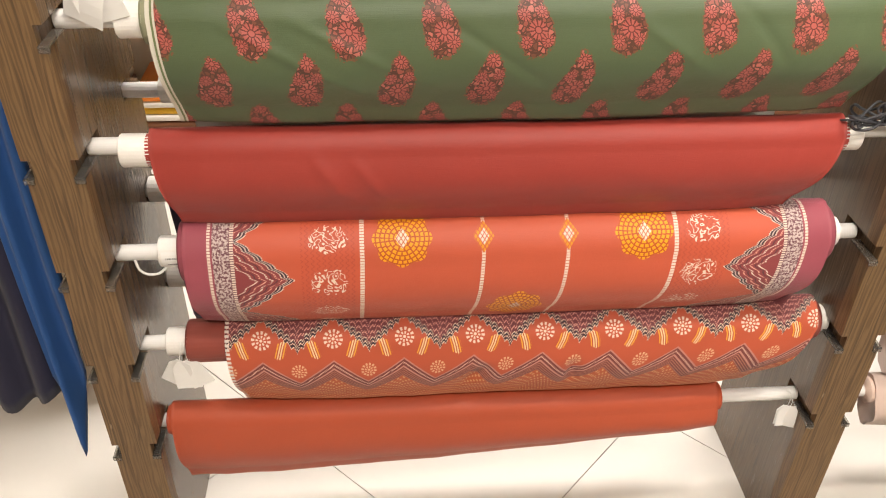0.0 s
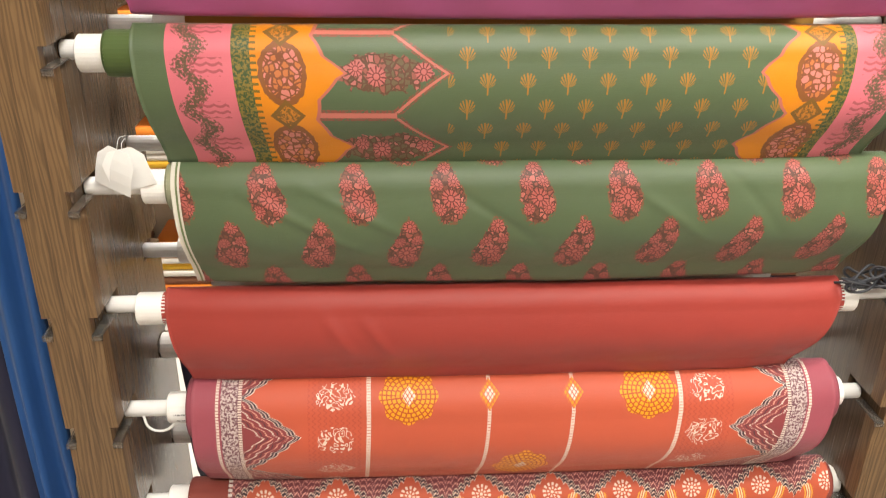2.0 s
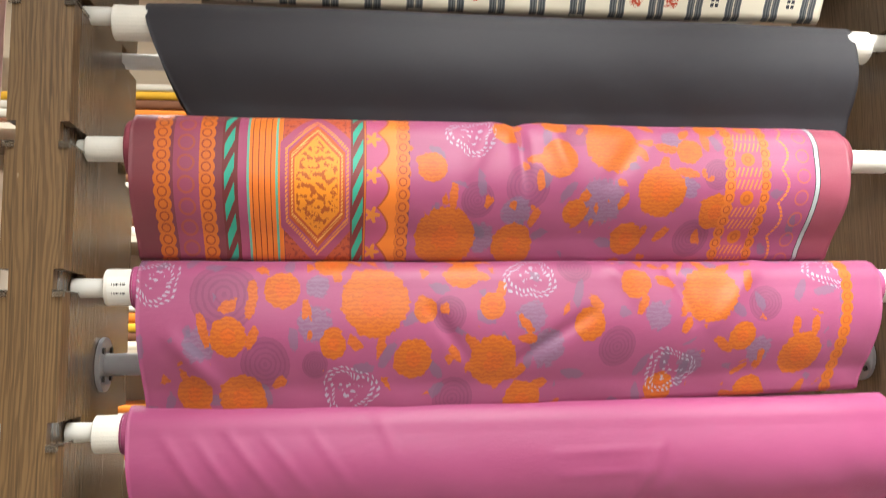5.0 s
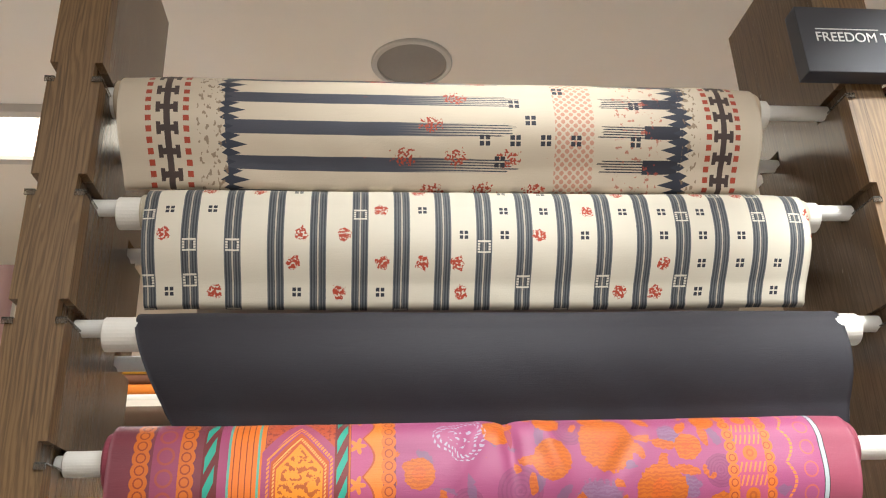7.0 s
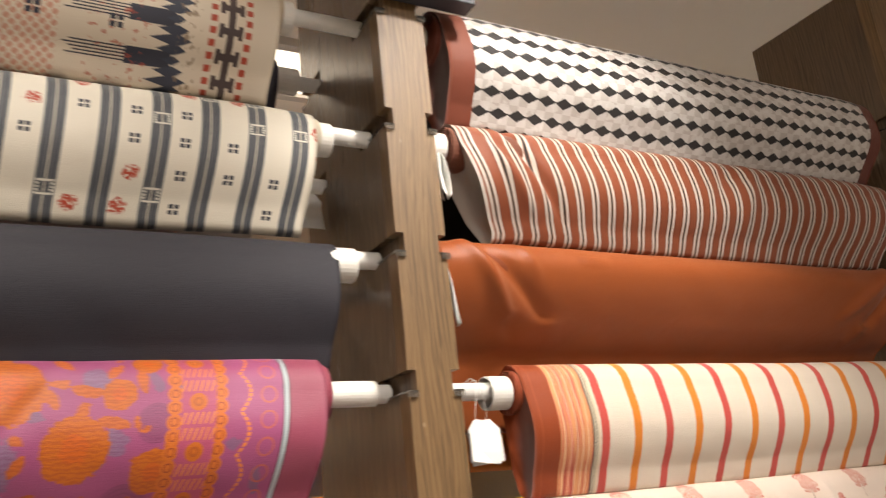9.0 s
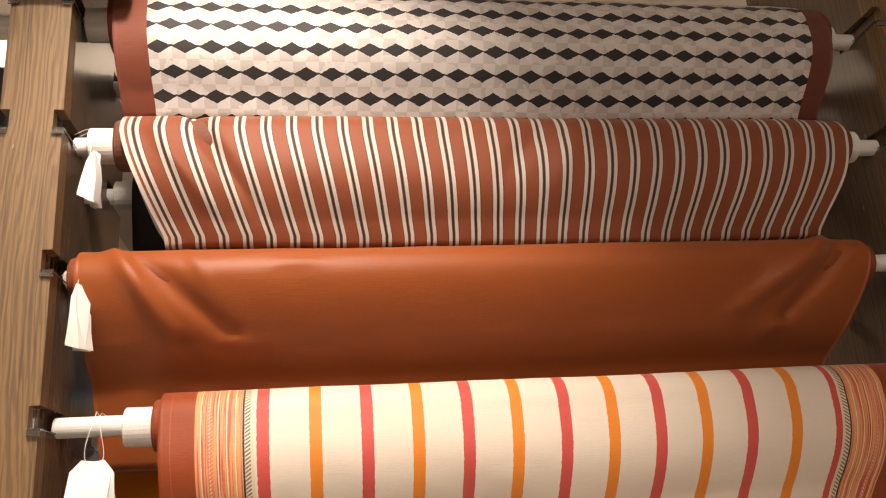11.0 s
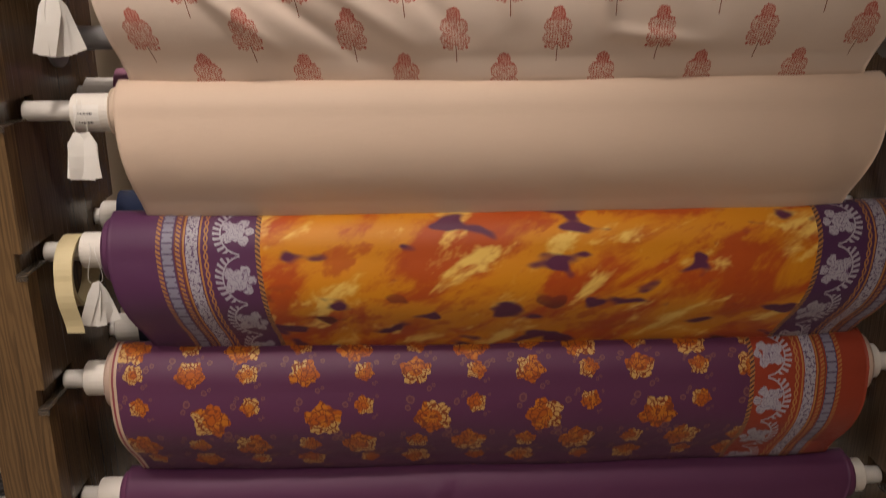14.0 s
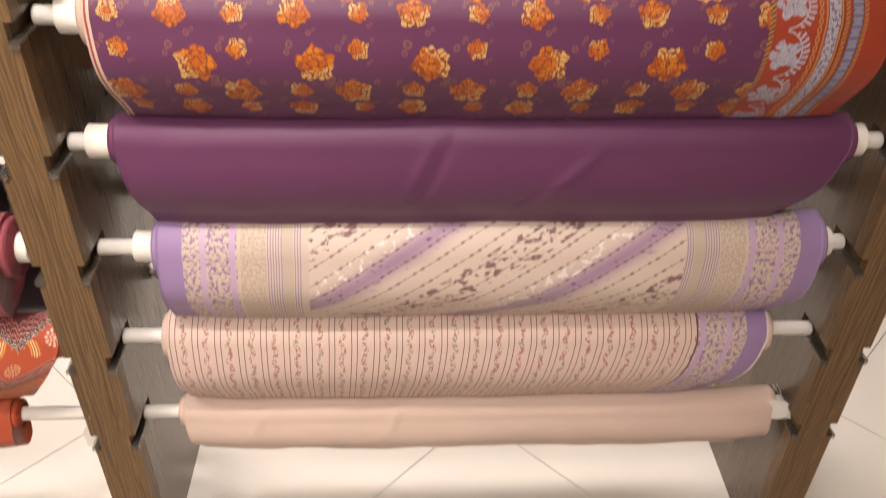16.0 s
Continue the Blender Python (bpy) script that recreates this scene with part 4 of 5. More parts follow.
def silver_border(u, v, w0, w1, ground, c, flower_w):
    """Silver flower sprays on a coloured ground from w0 outwards, with rope lines and two woven bands beyond."""
    s = 1.0 if w1 > w0 else -1.0
    w = (u - w0) * s
    silver, gold, deep = C(176, 172, 186), C(184, 128, 74), C(120, 62, 44)
    p = 0.066
    y = fr((v - 0.012) / p) * p - p / 2
    x = w - flower_w * 0.44
    n = wob(u, v, 150.0, 0.0035)
    leaf = mn(hyp(x / 1.0, y / 1.15) - 0.0125, mn(hyp(x + 0.0115, ab(y) - 0.0125) - 0.0070, mn(hyp(x - 0.010, ab(y) - 0.0085) - 0.0075, hyp(x + 0.019, y) - 0.0060))) + n
    flower = lt(leaf, 0.0)
    veins = lt(ab(fr(noise_of(vec(u, v), 90.0, 1.0) * 7.0) - 0.5), 0.09)
    dx = x + 0.010
    a, d = ang(y, dx), hyp(dx, y * 0.92)
    fern = band(d, 0.0285, 0.040) * gt(dx, 0.002) * lt(ab(y), 0.030) * gt(sn(a * 30.0 + d * 160.0), 0.0)
    spine = band(d, 0.0285, 0.0305) * gt(dx, 0.004)
    m = band(w, 0.0, flower_w)
    c = layers(c, (gt(w, 0.0), ground), (m * mx(fern, spine), silver), (m * flower, silver), (m * flower * veins, C(120, 96, 128)))
    g = w - flower_w
    curl = lt(ab(ab(g - 0.0035) - 0.0022 * ab(sn(v * 260.0))), 0.0010)
    hatch = gt(sn(v * 950.0 + g * 600.0), -0.25)
    link = gt(ab(sn(v * 210.0)), 0.22)
    c = layers(c, (band(g, 0.0, 0.008) * curl, gold), (band(g, 0.010, 0.0125), gold), (band(g, 0.014, 0.030), C(104, 84, 116)), (band(g, 0.014, 0.030) * lace(u, v, 240.0, 0.46), silver),
               (band(g, 0.031, 0.0335), gold), (band(g, 0.0335, 0.0355), deep), (band(g, 0.037, 0.043) * hatch, gold), (band(g, 0.043, 0.0445), deep),
               (band(g, 0.046, 0.062), C(88, 72, 104)), (band(g, 0.047, 0.061) * link * gt(ab(sn(v * 210.0 + 1.57) * 0.008) + 0.004, ab(g - 0.054)), C(142, 140, 162)), (band(g, 0.063, 0.069) * hatch, gold))
    rope = lt(ab(w + 0.003), 0.0034)
    return layers(c, (rope, C(84, 56, 60)), (rope * gt(sn(v * 900.0 + w * 700.0), -0.1), gold))


def b7(u, v):
    al, ac = u * 0.87 - v * 0.5, u * 0.5 + v * 0.87
    n = noise_of(vec(al * 0.75, ac * 1.5), 8.5, 5.0, 0.62, 0.4)
    m = noise_of(vec(al * 0.8 + 4.0, ac * 1.7), 12.0, 4.0, 0.62, 0.3)
    p = noise_of(vec(u * 0.8 + 9.0, v * 1.6 - u * 0.1), 15.0, 2.0, 0.45, 0.2)
    c = mix(soft(n, 0.42, 0.56), C(194, 84, 24), C(226, 146, 26))
    c = layers(c, (soft(m, 0.53, 0.66), C(252, 210, 110)), (soft(m, 0.44, 0.36) * 0.7, C(186, 74, 26)), (soft(p, 0.60, 0.66), C(98, 42, 76)),
               (soft(p, 0.36, 0.32) * soft(v, 0.10, 0.17), C(110, 44, 40)))
    c = silver_border(u, v, 0.197, 0.0, C(92, 48, 88), c, 0.062)
    return silver_border(u, v, 0.958, 1.2, C(82, 44, 86), c, 0.062)


def b8(u, v):
    c = C(98, 50, 86)
    line = noise_of(vec(u, v), 60.0, 2.0)
    for k, (ou, ov, r, pale) in enumerate(((0.186, 0.020, 0.029, 0.35), (0.110, 0.058, 0.024, 0.62), (0.036, 0.058, 0.0165, 0.75), (0.136, 0.124, 0.030, 0.30), (0.038, 0.104, 0.0165, 0.45), (0.110, 0.166, 0.018, 0.6))):
        x, y, a, b = lattice(u, v, 0.158, 0.150, ou - 0.079, ov - 0.075, False)
        t = rnd(a, b + k * 5.0)
        x, y = x + wob(u, v, 48.0, 0.004) + (t - 0.5) * 0.006, y + wob(v, u, 48.0, 0.004)
        d, an = hyp(x, y * 1.08), ang(y, x)
        edge_r = r * (0.83 + 0.10 * sn(an * 5.0 + t * 6.0) + 0.05 * sn(an * 11.0))
        rose = lt(d, edge_r)
        ink = gt(sn(an * 13.0 + line * 26.0), 0.62) * gt(d, r * 0.22)
        whorl = lt(ab(fr(d / r * 2.6 + line * 2.0) - 0.5), 0.11)
        light = rose * lt(sn(an + t * 6.28), pale * 2.4 * t - 0.75) * gt(d, r * 0.40)
        c = layers(c, (rose, C(188, 96, 28)), (rose * gt(line, 0.52), C(206, 122, 34)), (light, C(212, 168, 104)), (rose * mx(ink, whorl), C(136, 64, 34)))
        for bx, by, br in ((1.10, -0.70, 0.15), (-1.05, -0.85, 0.19), (-1.22, -0.50, 0.14), (0.75, 1.05, 0.16), (1.05, 0.85, 0.12)):
            bud = hyp(x - r * bx, y - r * by)
            c = layers(c, (lt(bud, r * br) * 0.8, C(138, 92, 88)), (lt(bud, r * br * 0.6), C(110, 60, 80)))
    c = silver_border(u, v, 0.905, 1.2, C(160, 62, 40), c, 0.058)
    return layers(c, (lt(u, 0.010), C(206, 180, 160)), (band(u, 0.003, 0.006), C(150, 70, 80)))


LILAC = C(158, 132, 178)


def cream_lace(u, v, w, c, wide):
    cr, fx = C(208, 192, 180), lace(u, v, 150.0, 0.47)
    c = layers(c, (lt(w, wide), cr))
    if wide > 0.2:
        c = layers(c, (band(w, 0.13, 0.17) * lace(u, v, 210.0, 0.5), C(190, 168, 150)), (band(w, 0.172, 0.225) * gt(sn(w * 1500.0), 0.3), C(168, 142, 166)), (band(w, 0.195, 0.212), C(196, 180, 166)))
    return layers(c, (band(w, 0.040, 0.125), C(150, 118, 164)), (band(w, 0.040, 0.125) * fx, C(210, 192, 176)), (lt(ab(w - 0.072), 0.0045), C(200, 172, 206)), (lt(ab(w - 0.118), 0.0045), C(196, 168, 204)), (lt(w, 0.040), LILAC))


def b10(u, v):
    s = u * 0.75 + v * 1.1
    shade = soft(ab(fr(s / 0.265 + 0.12) - 0.5), 0.16, 0.0)
    fleck = gt(noise_of(vec(u * 60, v * 110), 1.0, 2.0), 0.64)
    along, across = u * 0.82 - v * 0.56, (fr(s / 0.033) - 0.5) * 0.033
    leaf = ab(sn(along * 420.0)) * 0.0034
    dashes = mx(lt(ab(across), 0.0007), lt(ab(ab(across) - leaf * 0.6), 0.0012) * gt(sn(along * 420.0), -0.2) * lt(fr(along / 0.045), 0.7))
    blossoms = lt(ab(fr(s / 0.265 + 0.62) - 0.5), 0.13) * gt(noise_of(vec(u * 0.6 + v * 0.4, v), 75.0, 3.0, 0.65), 0.55)
    white = lt(ab(fr(s / 0.265 + 0.12) - 0.36), 0.06) * gt(noise_of(vec(u, v), 90.0, 2.0), 0.58)
    c = layers(C(218, 200, 188), (shade * 0.75, C(150, 112, 160)), (dashes * 0.8, C(120, 96, 96)), (white, C(238, 230, 226)), (shade * fleck, C(120, 78, 120)),
               (blossoms, C(138, 104, 106)), (blossoms * fleck, C(96, 96, 88)))
    c = cream_lace(u, v, u, c, 0.236)
    w = 1.058 - u
    return layers(c, (lt(w, 0.225), cream_lace(u, v, w, c, 0.225)))


def b11(u, v):
    p = 0.0385
    q = fr(u / p)
    line = mx(lt(ab(q - 0.15), 0.022), lt(ab(q - 0.40), 0.022))
    sc = lt(ab(q - 0.74 - 0.06 * sn(v * 190.0)), 0.11) * gt(noise_of(vec(u, v), 190.0, 2.0), 0.50)
    c = layers(C(222, 198, 188), (line, C(140, 110, 104)), (sc, C(176, 122, 116)), (sc * gt(noise_of(vec(u + 2.0, v), 60.0), 0.55), C(156, 150, 130)))
    w = 1.04 - u
    c = layers(c, (lt(w, 0.125), cream_lace(u, v, w, c, 0.1)))
    return layers(c, (lt(ab(w - 0.128), 0.0015), C(100, 76, 100)), (lt(w, 0.004), C(216, 206, 200)))

# ---- the rolls: cloth, wound edge, label ----
def edge(c):
    return cloth("wound_edge", c, 0.6)


SPEC = [
    ("A", 1, a1, C(206, 186, 160), "cream ikat fabric roll with dark bars and fringed borders", dict(wrinkle=0.003)),
    ("A", 2, a2, C(216, 204, 182), "cream fabric roll with dark stripes and red sprigs", dict(wrinkle=0.0025)),
    ("A", 3, C(42, 40, 48), C(38, 36, 44), "plain charcoal navy fabric roll with loose hanging edge", dict(wrinkle=0.003, gloss=0.6, taper=1.0)),
    ("A", 4, a4, C(150, 66, 84), "pink silk fabric roll with orange hexagon border and flowers", dict(wrinkle=0.005, gloss=0.36, tube=0.066, tube_r=0.0175, right=0.085, drags=((0.535, 0.02, 0.545, 0.15, 0.012, -0.008), (0.50, 0.03, 0.46, 0.13, 0.014, 0.005), (0.58, 0.03, 0.62, 0.14, 0.015, 0.005), (0.72, 0.05, 0.66, 0.14, 0.014, -0.004)))),
    ("A", 5, a5, C(186, 88, 140), "pink silk fabric roll with orange embroidered flowers", dict(wrinkle=0.005, gloss=0.36, barcode=True, lean=0.16, drags=((0.62, 0.10, 0.50, 0.17, 0.010, -0.007), (0.40, 0.09, 0.46, 0.16, 0.010, -0.005), (0.74, 0.03, 0.78, 0.12, 0.010, -0.005), (0.88, 0.02, 0.80, 0.13, 0.016, 0.005), (0.05, 0.12, 0.12, 0.19, 0.014, 0.006), (0.65, 0.02, 0.70, 0.09, 0.010, 0.004)))),
    ("A", 6, C(164, 76, 122), C(160, 72, 116), "plain orchid pink satin fabric roll with soft creases", dict(wrinkle=0.004, gloss=0.34, drags=((0.05, 0.06, 0.12, 0.17, 0.006, 0.0022), (0.09, 0.06, 0.16, 0.17, 0.005, 0.0020), (0.13, 0.05, 0.21, 0.16, 0.006, 0.0022), (0.18, 0.06, 0.25, 0.15, 0.005, 0.0020), (0.24, 0.05, 0.30, 0.14, 0.006, 0.0018), (0.33, 0.03, 0.36, 0.10, 0.008, 0.0020), (0.57, 0.09, 0.74, 0.085, 0.005, 0.0018), (0.58, 0.12, 0.72, 0.115, 0.005, 0.0018), (0.68, 0.16, 0.73, 0.06, 0.007, 0.0030), (0.72, 0.15, 0.75, 0.10, 0.006, 0.0020)))),
    ("A", 7, a7, C(74, 92, 42), "green fabric roll with orange and pink lace borders", dict(wrinkle=0.004, gloss=0.32, bare=0.028)),
    ("A", 8, a8, C(150, 150, 120), "green fabric roll printed with pink flower sprays", dict(wrinkle=0.004, gloss=0.38, drags=((0.10, 0.06, 0.30, 0.17, 0.007, 0.003), (0.18, 0.05, 0.40, 0.16, 0.007, 0.003), (0.40, 0.06, 0.56, 0.16, 0.007, -0.003), (0.66, 0.06, 0.80, 0.15, 0.008, 0.003), (0.80, 0.04, 0.90, 0.14, 0.008, -0.003)))),
    ("A", 9, C(160, 58, 48), C(166, 62, 52), "plain brick red fabric roll with hanging loose edge", dict(wrinkle=0.003, gloss=0.42, taper=1.0, drags=((0.24, 0.05, 0.29, 0.13, 0.012, 0.003), (0.30, 0.06, 0.36, 0.14, 0.010, 0.003)))),
    ("A", 10, a10, C(150, 72, 84), "orange fabric roll with yellow medallions and white dotted lines", dict(wrinkle=0.002, gloss=0.42, barcode=True)),
    ("A", 11, a11, C(146, 70, 58), "orange dotted fabric roll with dark zigzag bands", dict(wrinkle=0.006, gloss=0.5, taper=1.0, tube=0.045, bare=0.058, drags=((0.42, 0.15, 0.46, 0.10, 0.02, -0.012), (0.62, 0.15, 0.60, 0.10, 0.015, -0.012)))),
    ("A", 12, C(186, 84, 54), C(186, 80, 46), "plain orange fabric roll near the floor", dict(wrinkle=0.004, gloss=0.45, tube=0, right=0.08, lean=0.95)),
    ("B", 1, b1, C(116, 56, 38), "grey fabric roll with rows of black diamonds", dict(wrinkle=0.005)),
    ("B", 2, b2, C(112, 64, 46), "rust fabric roll with white and black stripes", dict(wrinkle=0.004, taper=1.0, drags=((0.10, 0.02, 0.16, 0.20, 0.013, -0.014), (0.05, 0.06, 0.10, 0.20, 0.014, 0.008), (0.60, 0.05, 0.52, 0.16, 0.02, -0.005), (0.66, 0.04, 0.60, 0.18, 0.02, 0.005)))),
    ("B", 3, C(152, 76, 30), C(132, 62, 26), "plain rust satin fabric roll with long hanging drape", dict(wrinkle=0.004, gloss=0.36, taper=1.0, tube=0, drags=((1.06, 0.03, 0.90, 0.16, 0.016, 0.014), (1.08, 0.05, 0.98, 0.20, 0.016, -0.012), (0.05, 0.02, 0.16, 0.20, 0.014, 0.010), (0.08, 0.03, 0.24, 0.18, 0.016, -0.010), (0.14, 0.02, 0.18, 0.09, 0.008, 0.004), (0.26, 0.05, 0.32, 0.045, 0.006, 0.004)))),
    ("B", 4, b4, C(146, 64, 30), "cream fabric roll with coral and orange stripes", dict(wrinkle=0.003, gloss=0.42)),
    ("B", 5, b5, C(222, 204, 184), "cream fabric roll printed with small red trees", dict(wrinkle=0.004, gloss=0.45, barcode=True, tube=0.065, drags=((0.10, 0.06, 0.24, 0.19, 0.014, 0.010), (0.15, 0.05, 0.34, 0.19, 0.014, -0.010), (0.24, 0.05, 0.42, 0.18, 0.014, 0.009), (0.36, 0.06, 0.48, 0.17, 0.016, -0.007), (0.62, 0.05, 0.66, 0.17, 0.016, 0.010), (0.66, 0.15, 0.80, 0.17, 0.010, 0.010), (0.74, 0.06, 0.80, 0.15, 0.018, -0.006), (0.50, 0.06, 0.54, 0.15, 0.018, 0.006)))),
    ("B", 6, C(228, 204, 184), C(224, 202, 182), "plain pale peach fabric roll with frayed edge", dict(wrinkle=0.002, gloss=0.45, barcode=True, tube=0.06)),
    ("B", 7, b7, C(98, 52, 92), "orange watercolour fabric roll with purple silver borders", dict(wrinkle=0.004, gloss=0.38)),
    ("B", 8, b8, C(206, 180, 166), "purple fabric roll with orange roses and red border", dict(wrinkle=0.004, gloss=0.38)),
    ("B", 9, C(100, 52, 90), C(108, 54, 92), "plain plum fabric roll with hanging creased edge", dict(wrinkle=0.003, gloss=0.42, taper=1.0, drags=((0.46, 0.05, 0.42, 0.15, 0.008, 0.004), (0.49, 0.04, 0.45, 0.15, 0.007, -0.004), (0.70, 0.07, 0.62, 0.16, 0.010, 0.004), (0.64, 0.13, 0.60, 0.16, 0.008, -0.005), (0.30, 0.10, 0.27, 0.16, 0.007, 0.002)))),
    ("B", 10, b10, LILAC, "cream and lilac floral fabric roll with lavender ends", dict(wrinkle=0.003, gloss=0.45)),
    ("B", 11, b11, C(222, 196, 182), "pale pink fabric roll with fine dark stripes", dict(wrinkle=0.004, gloss=0.5, tube=0, right=0.07, taper=0.9)),
    ("B", 12, C(222, 198, 186), C(224, 196, 180), "plain pale pink fabric roll near the floor", dict(wrinkle=0.005, gloss=0.5, tube=0, drags=((0.15, 0.03, 0.12, 0.10, 0.012, 0.004), (0.40, 0.03, 0.37, 0.10, 0.012, 0.004)))),
]
ROLL = {}
for n, (bay, i, paint, rim, label, opt) in enumerate(SPEC):
    gloss = opt.pop("gloss", 0.5)
    m = cloth("cloth_" + bay.lower(), paint, gloss)
    ROLL[bay, i] = fabric_roll(bay, i, m, edge(rim), label, n * 1.73, **opt)

# ---- rolls on the rear side of the rack ----
REAR_COLORS = [(58, 56, 70), (206, 196, 180), (120, 116, 120), (196, 190, 176), (60, 62, 92), (150, 120, 60), (196, 150, 70), (112, 84, 40), (206, 200, 190), (34, 30, 52), (70, 66, 84), (60, 50, 60),
               (46, 40, 44), (40, 36, 40), (176, 168, 150), (224, 130, 30), (150, 116, 60), (150, 90, 120), (40, 56, 96), (40, 44, 62), (34, 34, 44), (150, 130, 110), (190, 180, 170), (206, 196, 186)]
for n, rgb in enumerate(REAR_COLORS):
    bay, i = ("A", n + 1) if n < 12 else ("B", n - 11)
    if (bay, i) in (("A", 4), ("A", 6), ("B", 12), ("A", 12)):
        continue
    key = ("R" + bay, i)
    off = 0.02 * ((n * 7) % 5)
    left = 0.10 + off * 0.5 if bay == "A" else 0.03 + off * 0.3
    if (bay, i) in (("A", 10), ("A", 11)):
        left = 0.040
    ROLLS[key] = (left, 1.13 - off, left + 0.01, 1.11 - off, 0.034 + 0.003 * (n % 4), 0.10 + 0.008 * (n % 5))
    m = cloth("rear_cloth", C(*rgb), 0.55)
    root = tagged(new("fabric_roll"), "folded fabric roll on the rear side of the rack", "fabric roll", "fabric rolls on the rear side")
    root.matrix_world = pose(0.0 if bay == "A" else 1.285, 0.192, row_z(i)) @ Matrix.Scale(-1, 4, (0, 1, 0))
    part("cloth", hanging(key, m, n * 2.1, 0.003, 0.0, 50, 0.7), m, root, smooth=True)
    l0, r0, _, _, rad, _ = ROLLS[key]
    bm = bmesh.new()
    tube_x(bm, max(l0 - 0.05, 0.006), r0 + 0.04, 0, 0, 0.0235, 20, hole=0.016)
    part("cardboard_tube", bm, M_CARD, root)
    bm = bmesh.new()
    tube_x(bm, -0.0065, BAY + 0.0065, 0, -0.001, 0.0130, 16)
    part("rod", bm, M_PVC, root)


# ---- tags, tape and cords on the rods ----
def string(parent, pts, r=0.0005, mat=None, name="string"):
    cu = bpy.data.curves.new(name, "CURVE")
    cu.dimensions, cu.bevel_depth, cu.bevel_resolution = "3D", r, 1
    sp = cu.splines.new("BEZIER")
    sp.bezier_points.add(len(pts) - 1)
    for b, q in zip(sp.bezier_points, pts):
        b.co, b.handle_left_type, b.handle_right_type = q, "AUTO", "AUTO"
    tmp = bpy.data.objects.new(name, cu)
    scene.collection.objects.link(tmp)
    bpy.context.view_layer.update()
    me = bpy.data.meshes.new_from_object(tmp.evaluated_get(bpy.context.evaluated_depsgraph_get()))
    bpy.data.objects.remove(tmp)
    me.materials.clear()
    me.materials.append(mat or M_PAPER)
    ob = new(name, me)
    ob.parent = parent
    return ob


def tag_bunch(x, y, z, drop, w, h, n, spread, label, seed, twist=0.0):
    """Price cards tied by a string that loops over a rod at height z."""
    rr = random.Random(seed)
    root = tagged(new("price_tags"), label, "price tag", "price tags on the rods")
    root.matrix_world = pose(x, y, z, 0, 0, twist)
    string(root, [(-0.004, 0.024, 0.012), (-0.002, -0.003, 0.012), (0, -0.006, -drop), (0.003, -0.002, 0.010), (0.004, 0.024, 0.012)])
    for k in range(n):
        bm = bmesh.new()
        bow = rr.uniform(-0.004, 0.004)
        rows = []
        for q in range(5):
            t = q / 4
            rows.append([bm.verts.new((sx * w / 2 * (0.55 if t == 0 else 1.0), bow * math.sin(t * 3.1) + 0.0004 * sy, -t * h)) for sx, sy in ((-1, 0), (1, 0), (1, 1), (-1, 1))])
        for a, b in zip(rows, rows[1:]):
            for q in range(4):
                bm.faces.new((a[q], a[(q + 1) % 4], b[(q + 1) % 4], b[q]))
        bm.faces.new(rows[0])
        bm.faces.new(rows[-1][::-1])
        card = part("card", bm, M_PAPER, root)
        card.matrix_basis = pose(0, -0.008 - 0.0012 * k, -drop + 0.004, rr.uniform(-8, 4), spread * (k - (n - 1) / 2) + rr.uniform(-3, 3), rr.uniform(-25, 25))
    return root


tag_bunch(1.336, -0.022, row_z(4), 0.050, 0.048, 0.060, 4, 5, "bunch of white price cards on a string", 1)
tag_bunch(1.338, -0.022, row_z(5), 0.052, 0.026, 0.074, 6, 6, "thick bunch of white price cards on a string", 2, 40)
tag_bunch(1.300, -0.024, row_z(3) - 0.01, 0.010, 0.030, 0.085, 3, 4, "narrow white price cards beside rust cloth", 3, 55)
tag_bunch(1.358, -0.020, row_z(6), 0.030, 0.036, 0.060, 3, 5, "pale price cards hanging under the peach roll", 4, 10)
tag_bunch(1.304, -0.022, row_z(2), 0.026, 0.020, 0.075, 6, 5, "tied sheaf of narrow paper tags", 5, 60)
tag_bunch(1.350, -0.022, row_z(7), 0.040, 0.014, 0.062, 7, 6, "fanned sheaf of grey paper tags", 6, 20)
tag_bunch(1.190, -0.020, row_z(12), 0.012, 0.042, 0.050, 2, 4, "white price card on the lowest rod", 7)
tag_bunch(0.058, -0.022, row_z(8) + 0.06, 0.002, 0.060, 0.060, 2, 24, "crumpled white paper on the rod", 8, -10)
tag_bunch(1.170, 0.178, row_z(2), 0.03, 0.05, 0.06, 2, 8, "white paper cards behind the striped cloth", 9)
tag_bunch(1.272 + 1.2, -0.020, row_z(12) + 0.03, 0.004, 0.04, 0.045, 2, 30, "crumpled white card on the rod end", 10)
tag_bunch(0.070, -0.024, row_z(11), 0.022, 0.044, 0.062, 3, 30, "torn white paper hanging behind the rods", 11)

root = tagged(new("masking_tape"), "roll of cream masking tape hung on a rod", "tape")
root.location = (1.318, 0, row_z(7) - 0.028)
M_TAPE = plain("masking_tape_paper", (0.70, 0.60, 0.36), 0.6, vary=0.06, bump=0.1)
bm = bmesh.new()
seg, rows = 40, []
for r, x in ((0.045, -0.012), (0.050, -0.012), (0.050, 0.012), (0.045, 0.012)):
    rows.append([bm.verts.new((x, r * math.cos(a), r * math.sin(a))) for a in (2 * math.pi * k / seg for k in range(seg))])
for a, b in zip(rows, rows[1:] + rows[:1]):
    for k in range(seg):
        bm.faces.new((a[k], a[(k + 1) % seg], b[(k + 1) % seg], b[k]))
part("ring", bm, M_TAPE, root, smooth=False)
bm = bmesh.new()
prev = None
